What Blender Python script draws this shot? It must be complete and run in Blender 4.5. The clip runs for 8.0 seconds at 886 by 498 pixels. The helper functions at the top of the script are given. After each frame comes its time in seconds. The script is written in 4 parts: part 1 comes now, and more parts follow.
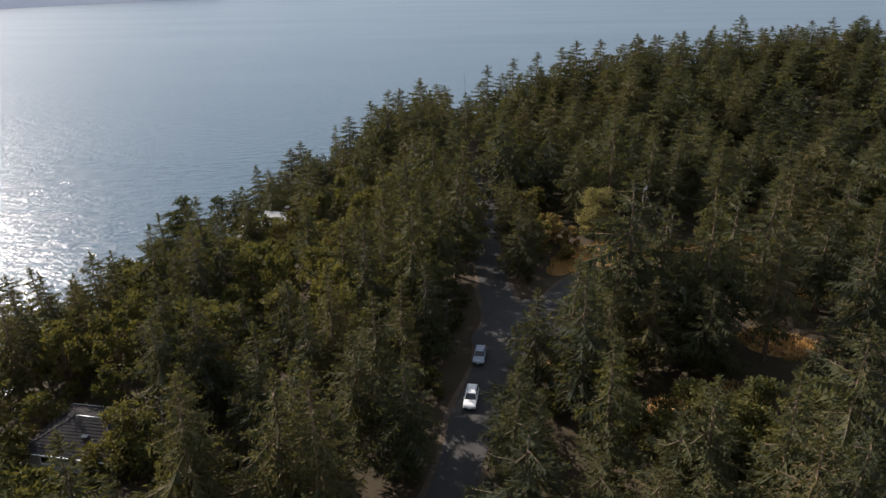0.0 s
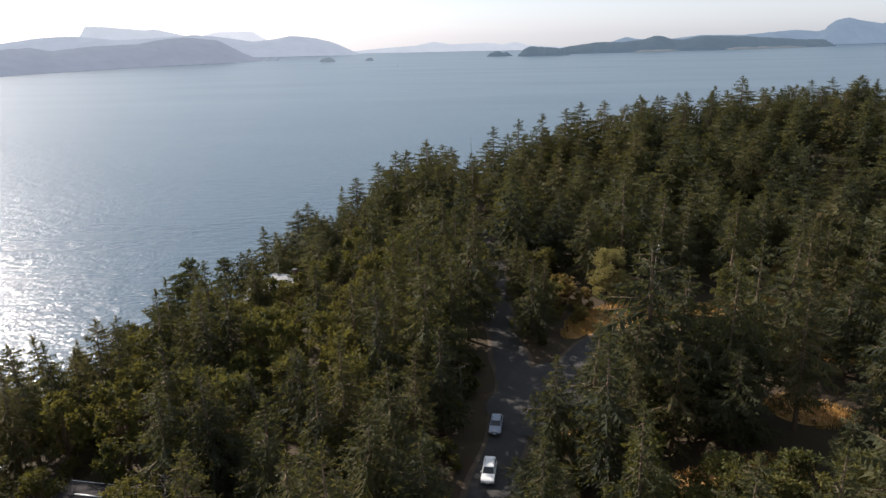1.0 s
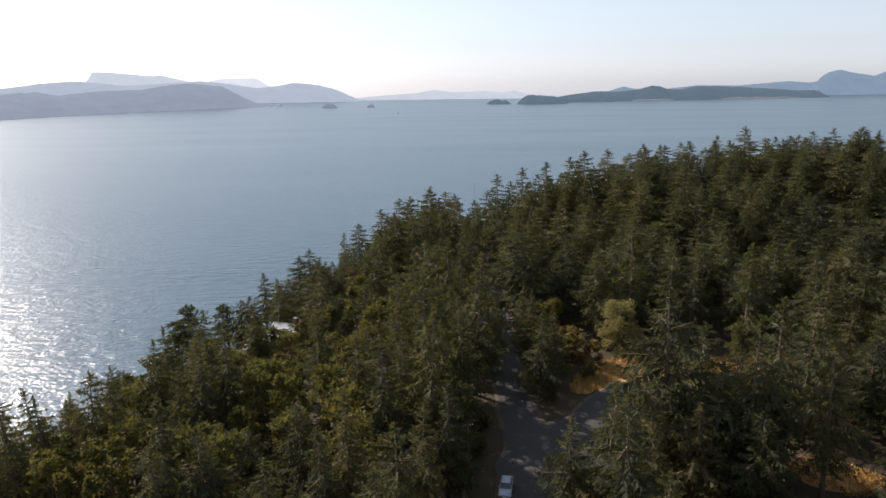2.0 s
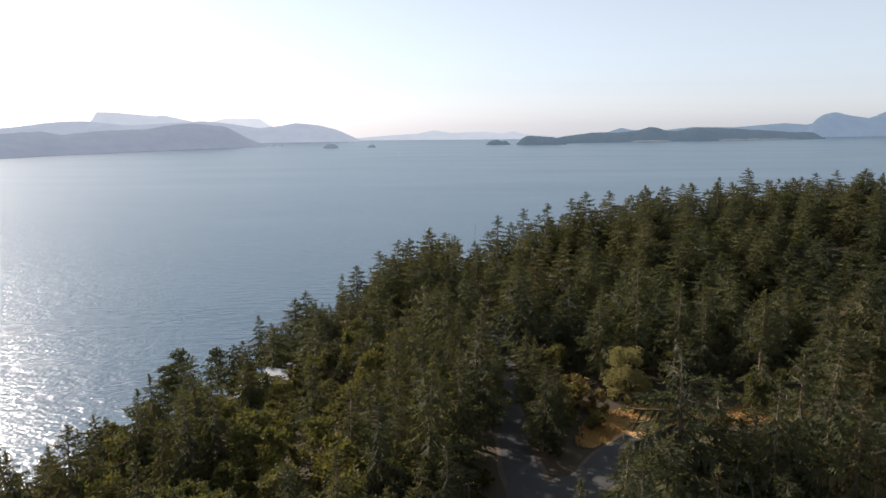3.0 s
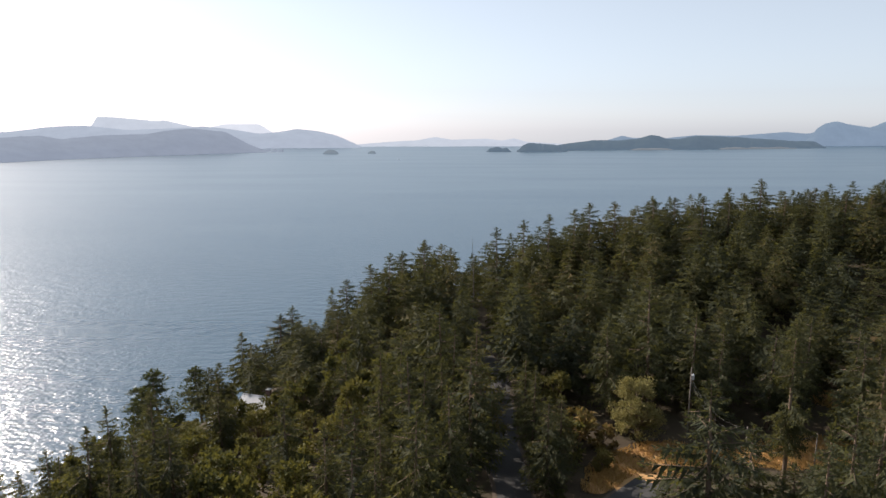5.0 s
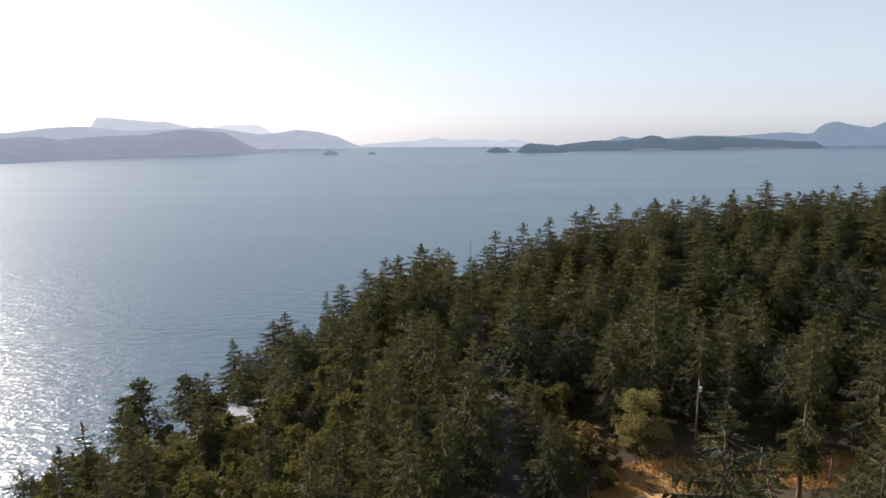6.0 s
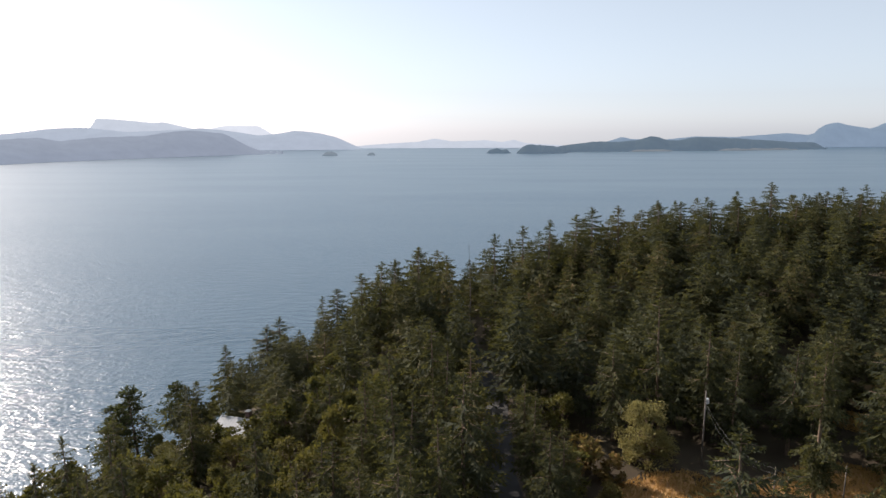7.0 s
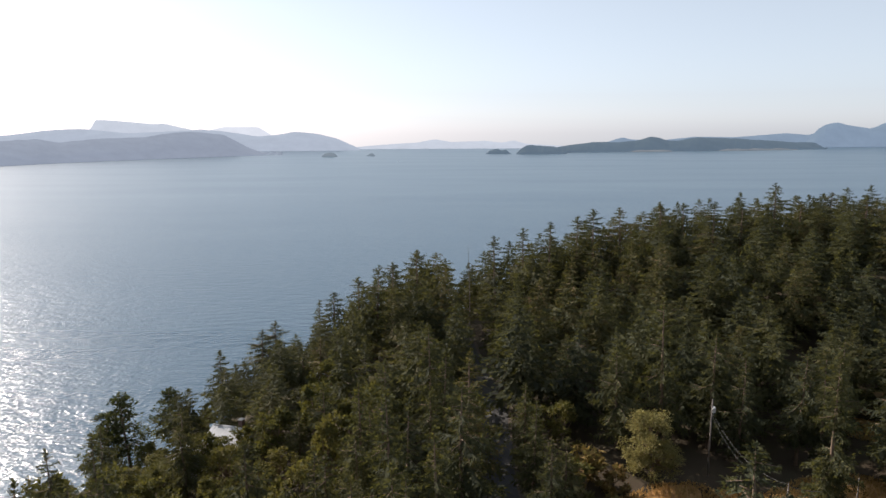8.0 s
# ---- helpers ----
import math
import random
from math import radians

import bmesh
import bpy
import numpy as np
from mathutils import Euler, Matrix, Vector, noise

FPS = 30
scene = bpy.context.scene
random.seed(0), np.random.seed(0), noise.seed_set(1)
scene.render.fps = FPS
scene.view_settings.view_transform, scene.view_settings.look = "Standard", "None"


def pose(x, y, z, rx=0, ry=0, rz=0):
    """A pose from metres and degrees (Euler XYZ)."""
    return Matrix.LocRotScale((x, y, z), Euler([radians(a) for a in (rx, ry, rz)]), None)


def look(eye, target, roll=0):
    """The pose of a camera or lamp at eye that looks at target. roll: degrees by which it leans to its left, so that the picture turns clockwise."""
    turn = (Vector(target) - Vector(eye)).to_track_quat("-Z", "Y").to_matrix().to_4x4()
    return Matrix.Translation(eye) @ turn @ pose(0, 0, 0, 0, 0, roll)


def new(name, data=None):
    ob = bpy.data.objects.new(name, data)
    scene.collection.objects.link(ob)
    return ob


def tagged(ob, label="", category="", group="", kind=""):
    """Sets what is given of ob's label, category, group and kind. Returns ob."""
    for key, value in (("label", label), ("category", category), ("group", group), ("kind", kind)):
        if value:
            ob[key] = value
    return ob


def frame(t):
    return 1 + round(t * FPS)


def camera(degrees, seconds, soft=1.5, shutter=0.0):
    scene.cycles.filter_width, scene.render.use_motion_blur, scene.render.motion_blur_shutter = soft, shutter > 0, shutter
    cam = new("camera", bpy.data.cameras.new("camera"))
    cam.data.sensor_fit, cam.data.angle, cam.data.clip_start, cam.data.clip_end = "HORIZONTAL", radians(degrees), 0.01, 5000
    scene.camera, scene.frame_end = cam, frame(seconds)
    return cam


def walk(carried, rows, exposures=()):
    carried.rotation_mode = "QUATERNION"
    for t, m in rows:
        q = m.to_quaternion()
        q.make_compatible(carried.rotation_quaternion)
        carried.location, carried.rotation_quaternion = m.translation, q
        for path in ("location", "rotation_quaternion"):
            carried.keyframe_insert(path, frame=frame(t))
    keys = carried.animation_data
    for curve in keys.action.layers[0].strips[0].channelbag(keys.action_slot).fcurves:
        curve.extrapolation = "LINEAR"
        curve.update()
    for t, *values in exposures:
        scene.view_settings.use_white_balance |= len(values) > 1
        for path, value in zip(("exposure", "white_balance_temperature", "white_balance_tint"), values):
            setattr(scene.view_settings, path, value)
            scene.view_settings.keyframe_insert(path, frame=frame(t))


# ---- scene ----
cam = camera(68.1, 8.0, 1.5)
PATH = [
    (0, (-0.211, -0.663, 101.087), (-0.22, 1.178, 100.307), -0.7),
    (0.5, (-0.923, 0.547, 101.262), (-0.937, 2.421, 100.562), -1.0),
    (1, (-1.831, 1.747, 101.413), (-1.846, 3.649, 100.795), -1.2),
    (1.5, (-2.713, 3.065, 101.57), (-2.723, 4.988, 101.02), -0.9),
    (2, (-3.302, 4.671, 101.755), (-3.311, 6.611, 101.267), -0.7),
    (2.2, (-3.567, 5.385, 101.673), (-3.573, 7.332, 101.215), -0.6),
    (3.3, (-3.226, 10.937, 101.829), (-3.234, 12.904, 101.47), -0.4),
    (3.5, (-3.204, 12.277, 101.802), (-3.212, 14.245, 101.446), -0.3),
    (4, (-2.869, 15.404, 101.685), (-2.877, 17.373, 101.333), -0.2),
    (4.5, (-2.361, 18.658, 101.611), (-2.368, 20.627, 101.258), -0.1),
    (6, (-1.017, 27.545, 101.62), (-1.024, 29.514, 101.269), -0.2),
    (6.5, (-0.715, 30.032, 101.652), (-0.722, 32.001, 101.302), -0.2),
    (7, (-0.419, 32.144, 101.632), (-0.426, 34.113, 101.284), -0.2),
    (7.5, (-0.147, 34.108, 101.607), (-0.155, 36.078, 101.26), -0.3),
    (8, (-0.027, 35.674, 101.615), (-0.034, 37.644, 101.269), -0.3),
]
walk(cam, [(t, look(eye, target, roll)) for t, eye, target, roll in PATH], [(0.0, 0.78, 6350, 15), (1.0, 0.86, 6350, 15), (2.0, 0.82, 6350, 15), (8.0, 0.8, 6350, 15)])

# ---- light ----
SUN_BEARING, SUN_HEIGHT = -49.5, 28.5
world = bpy.data.worlds.new("daylight")
scene.world = world
world.use_nodes = True
wn = world.node_tree.nodes
sky = wn.new("ShaderNodeTexSky")
sky.sky_type, sky.sun_disc = "NISHITA", False
sky.sun_elevation, sky.sun_rotation = radians(SUN_HEIGHT), radians(SUN_BEARING)
sky.air_density, sky.dust_density, sky.ozone_density, sky.altitude = 0.9, 1.9, 1.3, 1200.0
wn["Background"].inputs["Strength"].default_value = 0.09
pale = wn.new("ShaderNodeHueSaturation")
pale.inputs["Saturation"].default_value, pale.inputs["Hue"].default_value = 0.5, 0.475
world.node_tree.links.new(sky.outputs[0], pale.inputs["Color"])
veil = wn.new("ShaderNodeMix")
veil.data_type = "RGBA"
veil.inputs["Factor"].default_value = 0.4
veil.inputs[7].default_value = (4.3, 4.85, 5.4, 1)
world.node_tree.links.new(pale.outputs[0], veil.inputs[6])
world.node_tree.links.new(veil.outputs[2], wn["Background"].inputs["Color"])
sun = new("sun", bpy.data.lights.new("sun", "SUN"))
sun.data.energy, sun.data.angle, sun.data.color = 5.8, radians(0.6), (1.0, 0.9, 0.76)
a, b = radians(SUN_BEARING), radians(SUN_HEIGHT)
sun.matrix_basis = look((math.sin(a) * math.cos(b) * 300, math.cos(a) * math.cos(b) * 300, math.sin(b) * 300), (0, 0, 0))

# ---- materials ----


def material(name, rough=0.8, metal=0.0, spec=0.5):
    m = bpy.data.materials.new(name)
    m.use_nodes = True
    p = m.node_tree.nodes["Principled BSDF"]
    p.inputs["Roughness"].default_value = rough
    p.inputs["Metallic"].default_value = metal
    p.inputs["Specular IOR Level"].default_value = spec
    return m, m.node_tree.nodes, m.node_tree.links, p


def ramp(nodes, stops):
    r = nodes.new("ShaderNodeValToRGB")
    e = r.color_ramp.elements
    while len(e) < len(stops):
        e.new(0.5)
    for k, (at, col) in zip(e, stops):
        k.position, k.color = at, (*col, 1)
    return r


def noise_tex(nodes, links, scale, detail=4.0, rough=0.55, stretch=(1, 1, 1), turn=0.0):
    c = nodes.new("ShaderNodeTexCoord")
    m = nodes.new("ShaderNodeMapping")
    m.inputs["Scale"].default_value = stretch
    m.inputs["Rotation"].default_value = (0, 0, radians(turn))
    n = nodes.new("ShaderNodeTexNoise")
    n.inputs["Scale"].default_value, n.inputs["Detail"].default_value, n.inputs["Roughness"].default_value = scale, detail, rough
    links.new(c.outputs["Object"], m.inputs["Vector"])
    links.new(m.outputs[0], n.inputs["Vector"])
    return n


def surface(name, stops, scale=1.0, fine=12.0, rough=0.85, metal=0.0, bump=0.3, depth=0.05, spec=0.4, stretch=(1, 1, 1)):
    """A mottled surface: broad stains and fine grain, with relief."""
    m, nodes, links, p = material(name, rough, metal, spec)
    broad, grain = noise_tex(nodes, links, scale, 5, 0.6, stretch), noise_tex(nodes, links, fine, 3, 0.6, stretch)
    mix = nodes.new("ShaderNodeMath")
    mix.operation = "MULTIPLY_ADD"
    links.new(grain.outputs[0], mix.inputs[0])
    mix.inputs[1].default_value = 0.45
    sub = nodes.new("ShaderNodeMath")
    sub.operation = "MULTIPLY"
    sub.inputs[1].default_value = 0.6
    links.new(broad.outputs[0], sub.inputs[0])
    links.new(sub.outputs[0], mix.inputs[2])
    r = ramp(nodes, stops)
    links.new(mix.outputs[0], r.inputs[0])
    links.new(r.outputs[0], p.inputs["Base Color"])
    bp = nodes.new("ShaderNodeBump")
    bp.inputs["Strength"].default_value, bp.inputs["Distance"].default_value = bump, depth
    links.new(mix.outputs[0], bp.inputs["Height"])
    links.new(bp.outputs[0], p.inputs["Normal"])
    return m


def foliage(name, stops, glow=0.3, through_col=(0.12, 0.14, 0.02)):
    """Needles or leaves: colour differs from tree to tree and spray to spray; some light passes through."""
    m, nodes, links, p = material(name, 0.7, 0.0, 0.05)
    info, geo, att = nodes.new("ShaderNodeObjectInfo"), nodes.new("ShaderNodeNewGeometry"), nodes.new("ShaderNodeAttribute")
    att.attribute_name = "tint"
    add = nodes.new("ShaderNodeMath")
    add.operation = "ADD"
    links.new(info.outputs["Random"], add.inputs[0])
    links.new(att.outputs["Fac"], add.inputs[1])
    fr = nodes.new("ShaderNodeMath")
    fr.operation = "FRACT"
    links.new(add.outputs[0], fr.inputs[0])
    mix = nodes.new("ShaderNodeMix")
    mix.inputs["Factor"].default_value = 0.45
    links.new(fr.outputs[0], mix.inputs[2])
    links.new(geo.outputs["Random Per Island"], mix.inputs[3])
    r = ramp(nodes, stops)
    links.new(mix.outputs[0], r.inputs[0])
    links.new(r.outputs[0], p.inputs["Base Color"])
    t = nodes.new("ShaderNodeBsdfTranslucent")
    tint = nodes.new("ShaderNodeMix")
    tint.data_type = "RGBA"
    tint.inputs["Factor"].default_value = 0.6
    links.new(r.outputs[0], tint.inputs[6])
    tint.inputs[7].default_value = (*through_col, 1)
    links.new(tint.outputs[2], t.inputs["Color"])
    sh = nodes.new("ShaderNodeMixShader")
    sh.inputs[0].default_value = glow
    links.new(p.outputs[0], sh.inputs[1])
    links.new(t.outputs[0], sh.inputs[2])
    links.new(sh.outputs[0], nodes["Material Output"].inputs["Surface"])
    return m


NEEDLES = foliage("fir_needles", [(0.0, (0.017, 0.022, 0.019)), (0.4, (0.034, 0.039, 0.024)), (0.75, (0.062, 0.062, 0.029)), (1.0, (0.11, 0.072, 0.039))], 0.3, (0.18, 0.17, 0.026))
PINE_NEEDLES = foliage("pine_needles", [(0.0, (0.02, 0.026, 0.018)), (1.0, (0.05, 0.054, 0.025))])
LEAVES = foliage("broad_leaves", [(0.0, (0.03, 0.037, 0.018)), (0.5, (0.062, 0.066, 0.024)), (1.0, (0.12, 0.098, 0.034))], 0.28, (0.18, 0.16, 0.022))
OLIVE = foliage("olive_leaves", [(0.0, (0.11, 0.105, 0.045)), (0.5, (0.19, 0.17, 0.07)), (1.0, (0.27, 0.22, 0.1))], 0.32, (0.28, 0.235, 0.06))
AUTUMN = foliage("autumn_leaves", [(0.0, (0.08, 0.08, 0.028)), (0.5, (0.13, 0.112, 0.038)), (1.0, (0.18, 0.105, 0.045))], 0.3, (0.2, 0.155, 0.035))
DRY_BLADES = foliage("dry_grass_blades", [(0.0, (0.28, 0.17, 0.06)), (0.6, (0.42, 0.27, 0.1)), (1.0, (0.5, 0.36, 0.16))], 0.25, (0.4, 0.26, 0.1))
BARK = surface("bark", [(0.2, (0.05, 0.035, 0.025)), (0.7, (0.17, 0.12, 0.085))], 1.5, 9, 0.95, 0, 0.8, 0.04, 0.2, (1, 1, 0.25))
GREY_WOOD = surface("weathered_wood", [(0.2, (0.065, 0.055, 0.05)), (0.8, (0.2, 0.175, 0.155))], 2.0, 20, 0.9, 0, 0.5, 0.02, 0.2, (1, 1, 0.15))
FLOOR = surface("forest_floor", [(0.2, (0.022, 0.017, 0.012)), (0.5, (0.045, 0.033, 0.021)), (0.8, (0.036, 0.038, 0.018))], 0.15, 2.5, 0.95, 0, 0.7, 0.2, 0.2)
DRY_GROUND = surface("dry_grass_ground", [(0.2, (0.16, 0.085, 0.04)), (0.5, (0.33, 0.19, 0.08)), (0.85, (0.45, 0.31, 0.14))], 0.35, 4, 0.95, 0, 0.6, 0.1, 0.2)
ASPHALT = surface("asphalt", [(0.2, (0.024, 0.0235, 0.0235)), (0.8, (0.055, 0.053, 0.052))], 0.3, 6, 0.9, 0, 0.2, 0.02, 0.3)
GRAVEL = surface("gravel_shoulder", [(0.2, (0.04, 0.031, 0.024)), (0.8, (0.11, 0.086, 0.066))], 0.8, 8, 0.95, 0, 0.6, 0.04, 0.2)
ROCK = surface("shore_rock", [(0.2, (0.09, 0.085, 0.075)), (0.8, (0.3, 0.28, 0.25))], 0.3, 3, 0.9, 0, 0.8, 0.3, 0.3)


def water_material():
    m, nodes, links, p = material("sea_water", 0.14, 0.0, 0.5)
    p.inputs["IOR"].default_value = 1.33
    broad = noise_tex(nodes, links, 0.004, 4, 0.6, (0.35, 1.6, 1), 6)
    r = ramp(nodes, [(0.3, (0.034, 0.07, 0.106)), (0.7, (0.046, 0.086, 0.126))])
    links.new(broad.outputs[0], r.inputs[0])
    links.new(r.outputs[0], p.inputs["Base Color"])
    swell = noise_tex(nodes, links, 0.16, 3, 0.55, (0.6, 1.3, 1), 14)
    chop = noise_tex(nodes, links, 0.55, 3, 0.62, (0.8, 1.15, 1), -18)
    add = nodes.new("ShaderNodeMath")
    add.operation = "MULTIPLY_ADD"
    links.new(chop.outputs[0], add.inputs[0])
    add.inputs[1].default_value = 0.5
    links.new(swell.outputs[0], add.inputs[2])
    bp = nodes.new("ShaderNodeBump")
    bp.inputs["Strength"].default_value, bp.inputs["Distance"].default_value = 0.9, 0.85
    links.new(add.outputs[0], bp.inputs["Height"])
    place, axes, calm = nodes.new("ShaderNodeTexCoord"), nodes.new("ShaderNodeSeparateXYZ"), nodes.new("ShaderNodeMapRange")
    links.new(place.outputs["Object"], axes.inputs[0])
    links.new(axes.outputs["Y"], calm.inputs["Value"])
    calm.inputs["From Min"].default_value, calm.inputs["From Max"].default_value = 250, 1300
    calm.inputs["To Min"].default_value, calm.inputs["To Max"].default_value = 1.0, 0.06
    links.new(calm.outputs[0], bp.inputs["Strength"])
    links.new(bp.outputs[0], p.inputs["Normal"])
    glass, sum_up = nodes.new("ShaderNodeMapRange"), nodes.new("ShaderNodeMath")
    links.new(axes.outputs["Y"], glass.inputs["Value"])
    glass.inputs["From Min"].default_value, glass.inputs["From Max"].default_value = 250, 900
    glass.inputs["To Min"].default_value, glass.inputs["To Max"].default_value = 0.22, 0.25
    sum_up.operation = "MULTIPLY_ADD"
    links.new(broad.outputs[0], sum_up.inputs[0])
    sum_up.inputs[1].default_value = 0.12
    links.new(glass.outputs[0], sum_up.inputs[2])
    links.new(sum_up.outputs[0], p.inputs["Roughness"])
    return m


WATER = water_material()


def distant(name, land, haze_glow, share):
    """Wooded land kilometres away, its haze painted as a glow over it: a backdrop."""
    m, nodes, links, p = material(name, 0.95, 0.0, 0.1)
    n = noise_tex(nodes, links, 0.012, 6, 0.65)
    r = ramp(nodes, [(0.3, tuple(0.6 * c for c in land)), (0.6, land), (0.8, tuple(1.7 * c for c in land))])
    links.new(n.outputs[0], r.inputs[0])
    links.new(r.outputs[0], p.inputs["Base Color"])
    # the painted haze: a mottled emission, mixed over the land by share
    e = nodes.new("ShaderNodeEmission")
    woods = ramp(nodes, [(0.35, tuple(0.92 * c for c in haze_glow)), (0.55, tuple(0.97 * c for c in haze_glow)), (0.75, tuple(1.01 * c for c in haze_glow))])
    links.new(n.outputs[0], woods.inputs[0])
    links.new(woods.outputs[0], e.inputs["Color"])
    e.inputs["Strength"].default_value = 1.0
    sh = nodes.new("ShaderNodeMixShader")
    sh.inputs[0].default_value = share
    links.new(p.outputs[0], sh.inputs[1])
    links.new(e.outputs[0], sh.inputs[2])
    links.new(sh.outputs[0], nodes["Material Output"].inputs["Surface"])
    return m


# ---- helpers of the scene ----


def smooth(x, lo, hi):
    t = np.clip((x - lo) / (hi - lo), 0, 1)
    return t * t * (3 - 2 * t)


def part(name, bm, mat, parent=None, label=""):
    """Links a bmesh as one mesh object, under a thing where one is given."""
    me = bpy.data.meshes.new(name)
    bm.to_mesh(me)
    bm.free()
    me.materials.append(mat)
    ob = new(name, me)
    ob.parent = parent
    if label:
        ob["label"] = label
    return ob


def linked(name, me, parent=None):
    ob = new(name, me)
    ob.parent = parent
    return ob


def mesh_from(name, verts, faces, mat, soft=False, tint=None):
    me = bpy.data.meshes.new(name)
    me.from_pydata(np.asarray(verts, float).tolist(), [], np.asarray(faces, int).tolist())
    me.materials.append(mat)
    if soft:
        me.polygons.foreach_set("use_smooth", np.ones(len(me.polygons), bool))
    if tint is not None:
        me.attributes.new("tint", "FLOAT", "POINT").data.foreach_set("value", np.asarray(tint, np.float32))
    me.update()
    return me


def box(bm, x, y, z, sx, sy, sz, turn=None):
    """A box with its middle at x, y, z."""
    r = bmesh.ops.create_cube(bm, size=1.0, matrix=(turn or Matrix()) @ Matrix.Translation((x, y, z)) @ Matrix.Diagonal((sx, sy, sz, 1)))
    return r["verts"]


def tube(points, radii, sides=7):
    """Verts and faces of a tapering tube along a line of points."""
    pts = np.asarray(points, float)
    verts, faces = [], []
    for i, p in enumerate(pts):
        d = pts[min(i + 1, len(pts) - 1)] - pts[max(i - 1, 0)]
        d /= np.linalg.norm(d) + 1e-9
        u = np.cross(d, (0.3, 1.0, 0.2))
        u /= np.linalg.norm(u)
        v = np.cross(d, u)
        for k in range(sides):
            w = 2 * math.pi * k / sides
            verts.append(p + radii[i] * (math.cos(w) * u + math.sin(w) * v))
    for i in range(len(pts) - 1):
        for k in range(sides):
            j = (k + 1) % sides
            faces.append((i * sides + k, i * sides + j, (i + 1) * sides + j, (i + 1) * sides + k))
    faces.append(tuple(range(sides))[::-1])
    faces.append(tuple((len(pts) - 1) * sides + k for k in range(sides)))
    return verts, faces


def tubes(name, list_of, mat, sides=6):
    """One mesh of several tubes."""
    verts, faces = [], []
    for pts, radii in list_of:
        v, f = tube(pts, radii, sides)
        n = len(verts)
        verts += [tuple(q) for q in v]
        faces += [tuple(i + n for i in g) for g in f]
    me = bpy.data.meshes.new(name)
    me.from_pydata(verts, [], faces)
    me.materials.append(mat)
    me.polygons.foreach_set("use_smooth", np.ones(len(me.polygons), bool))
    return me


# ---- the land ----
SHORE = np.array([(-230, -400), (-190, -60), (-150, 40), (-116, 110), (-101, 150), (-97, 185), (-84, 220), (-70, 262), (-20, 330), (60, 385), (250, 420), (700, 430)], float)
ROAD = np.array([(-14, -60), (-6, 20), (0.5, 60), (4.5, 78), (8.5, 92), (9.5, 106), (8.5, 130), (10, 170), (8, 200), (3, 240), (-2, 262)], float)
SIDE_ROAD = np.array([(10, 97), (20, 106), (28, 116), (31.5, 119.5)], float)
DRIVE = np.array([(64, 44), (56, 57), (51, 65)], float)


def from_line(x, y, line):
    """The distance of places from a broken line, and on which side of it (right: plus)."""
    x, y = np.asarray(x, float), np.asarray(y, float)
    best, side = np.full(x.shape, 1e9), np.ones(x.shape)
    for (ax, ay), (bx, by) in zip(line[:-1], line[1:]):
        dx, dy = bx - ax, by - ay
        t = np.clip(((x - ax) * dx + (y - ay) * dy) / (dx * dx + dy * dy), 0, 1)
        d = np.hypot(x - ax - t * dx, y - ay - t * dy)
        s = np.where((x - ax) * dy - (y - ay) * dx > 0, 1.0, -1.0)
        side = np.where(d < best, s, side)
        best = np.minimum(d, best)
    return best, side


def bumps(x, y):
    return 0.5 * np.sin(0.13 * x + 0.7) * np.cos(0.11 * y) + 0.35 * np.sin(0.31 * x - 0.23 * y + 1.1) + 0.2 * np.sin(0.7 * x + 0.5 * y)


def ground(x, y):
    """The land's height; the sea's level is 0."""
    x, y = np.asarray(x, float), np.asarray(y, float)
    d, side = from_line(x, y, SHORE)
    s = d * side
    top = 45.5 + 5.0 * smooth(x, 20, 55) * (1 - smooth(y, 95, 130)) + 14 * smooth(x, 25, 95) * smooth(y, 150, 225) + 4 * smooth(x, 90, 180)
    top = top - 3.5 * smooth(y, 150, 200) * (1 - smooth(np.abs(x - 6), 5, 30))
    z = top * np.tanh(np.maximum(s, 0) / 46) + np.where(s < 0, np.maximum(s * 0.35, -14), 0)
    near = np.minimum(from_line(x, y, ROAD)[0], from_line(x, y, SIDE_ROAD)[0])
    return z + bumps(x, y) * smooth(near, 5, 14) * smooth(s, 2, 12)


def height(x, y):
    return float(ground(np.array([x]), np.array([y]))[0])


def sheet(name, xs, ys, fz, mat, kind="structure", label="", category=""):
    """A grid draped by a height function."""
    X, Y = np.meshgrid(xs, ys)
    Z = fz(X.ravel(), Y.ravel())
    v = np.column_stack([X.ravel(), Y.ravel(), Z])
    nx, ny = len(xs), len(ys)
    i = (np.arange(ny - 1)[:, None] * nx + np.arange(nx - 1)[None, :]).ravel()
    me = mesh_from(name, v, np.column_stack([i, i + 1, i + nx + 1, i + nx]), mat, True)
    return tagged(new(name, me), label, category, "", kind)


def spaced(lo, hi, a, b, step):
    """Coarse steps outside a to b, fine inside."""
    return np.concatenate([np.linspace(lo, a, 14)[:-1], np.arange(a, b, step), np.linspace(b, hi, 14)])


sheet("ground", spaced(-420, 760, -140, 220, 2.5), spaced(-420, 560, 20, 320, 2.5), ground, FLOOR, "structure", "wooded hillside ground with brown needle litter", "ground")
sheet("water", np.linspace(-5200, 5200, 41), np.linspace(-1500, 4900, 41), lambda x, y: 0 * x, WATER, "structure", "wide blue sea rippled by a light wind", "sea")


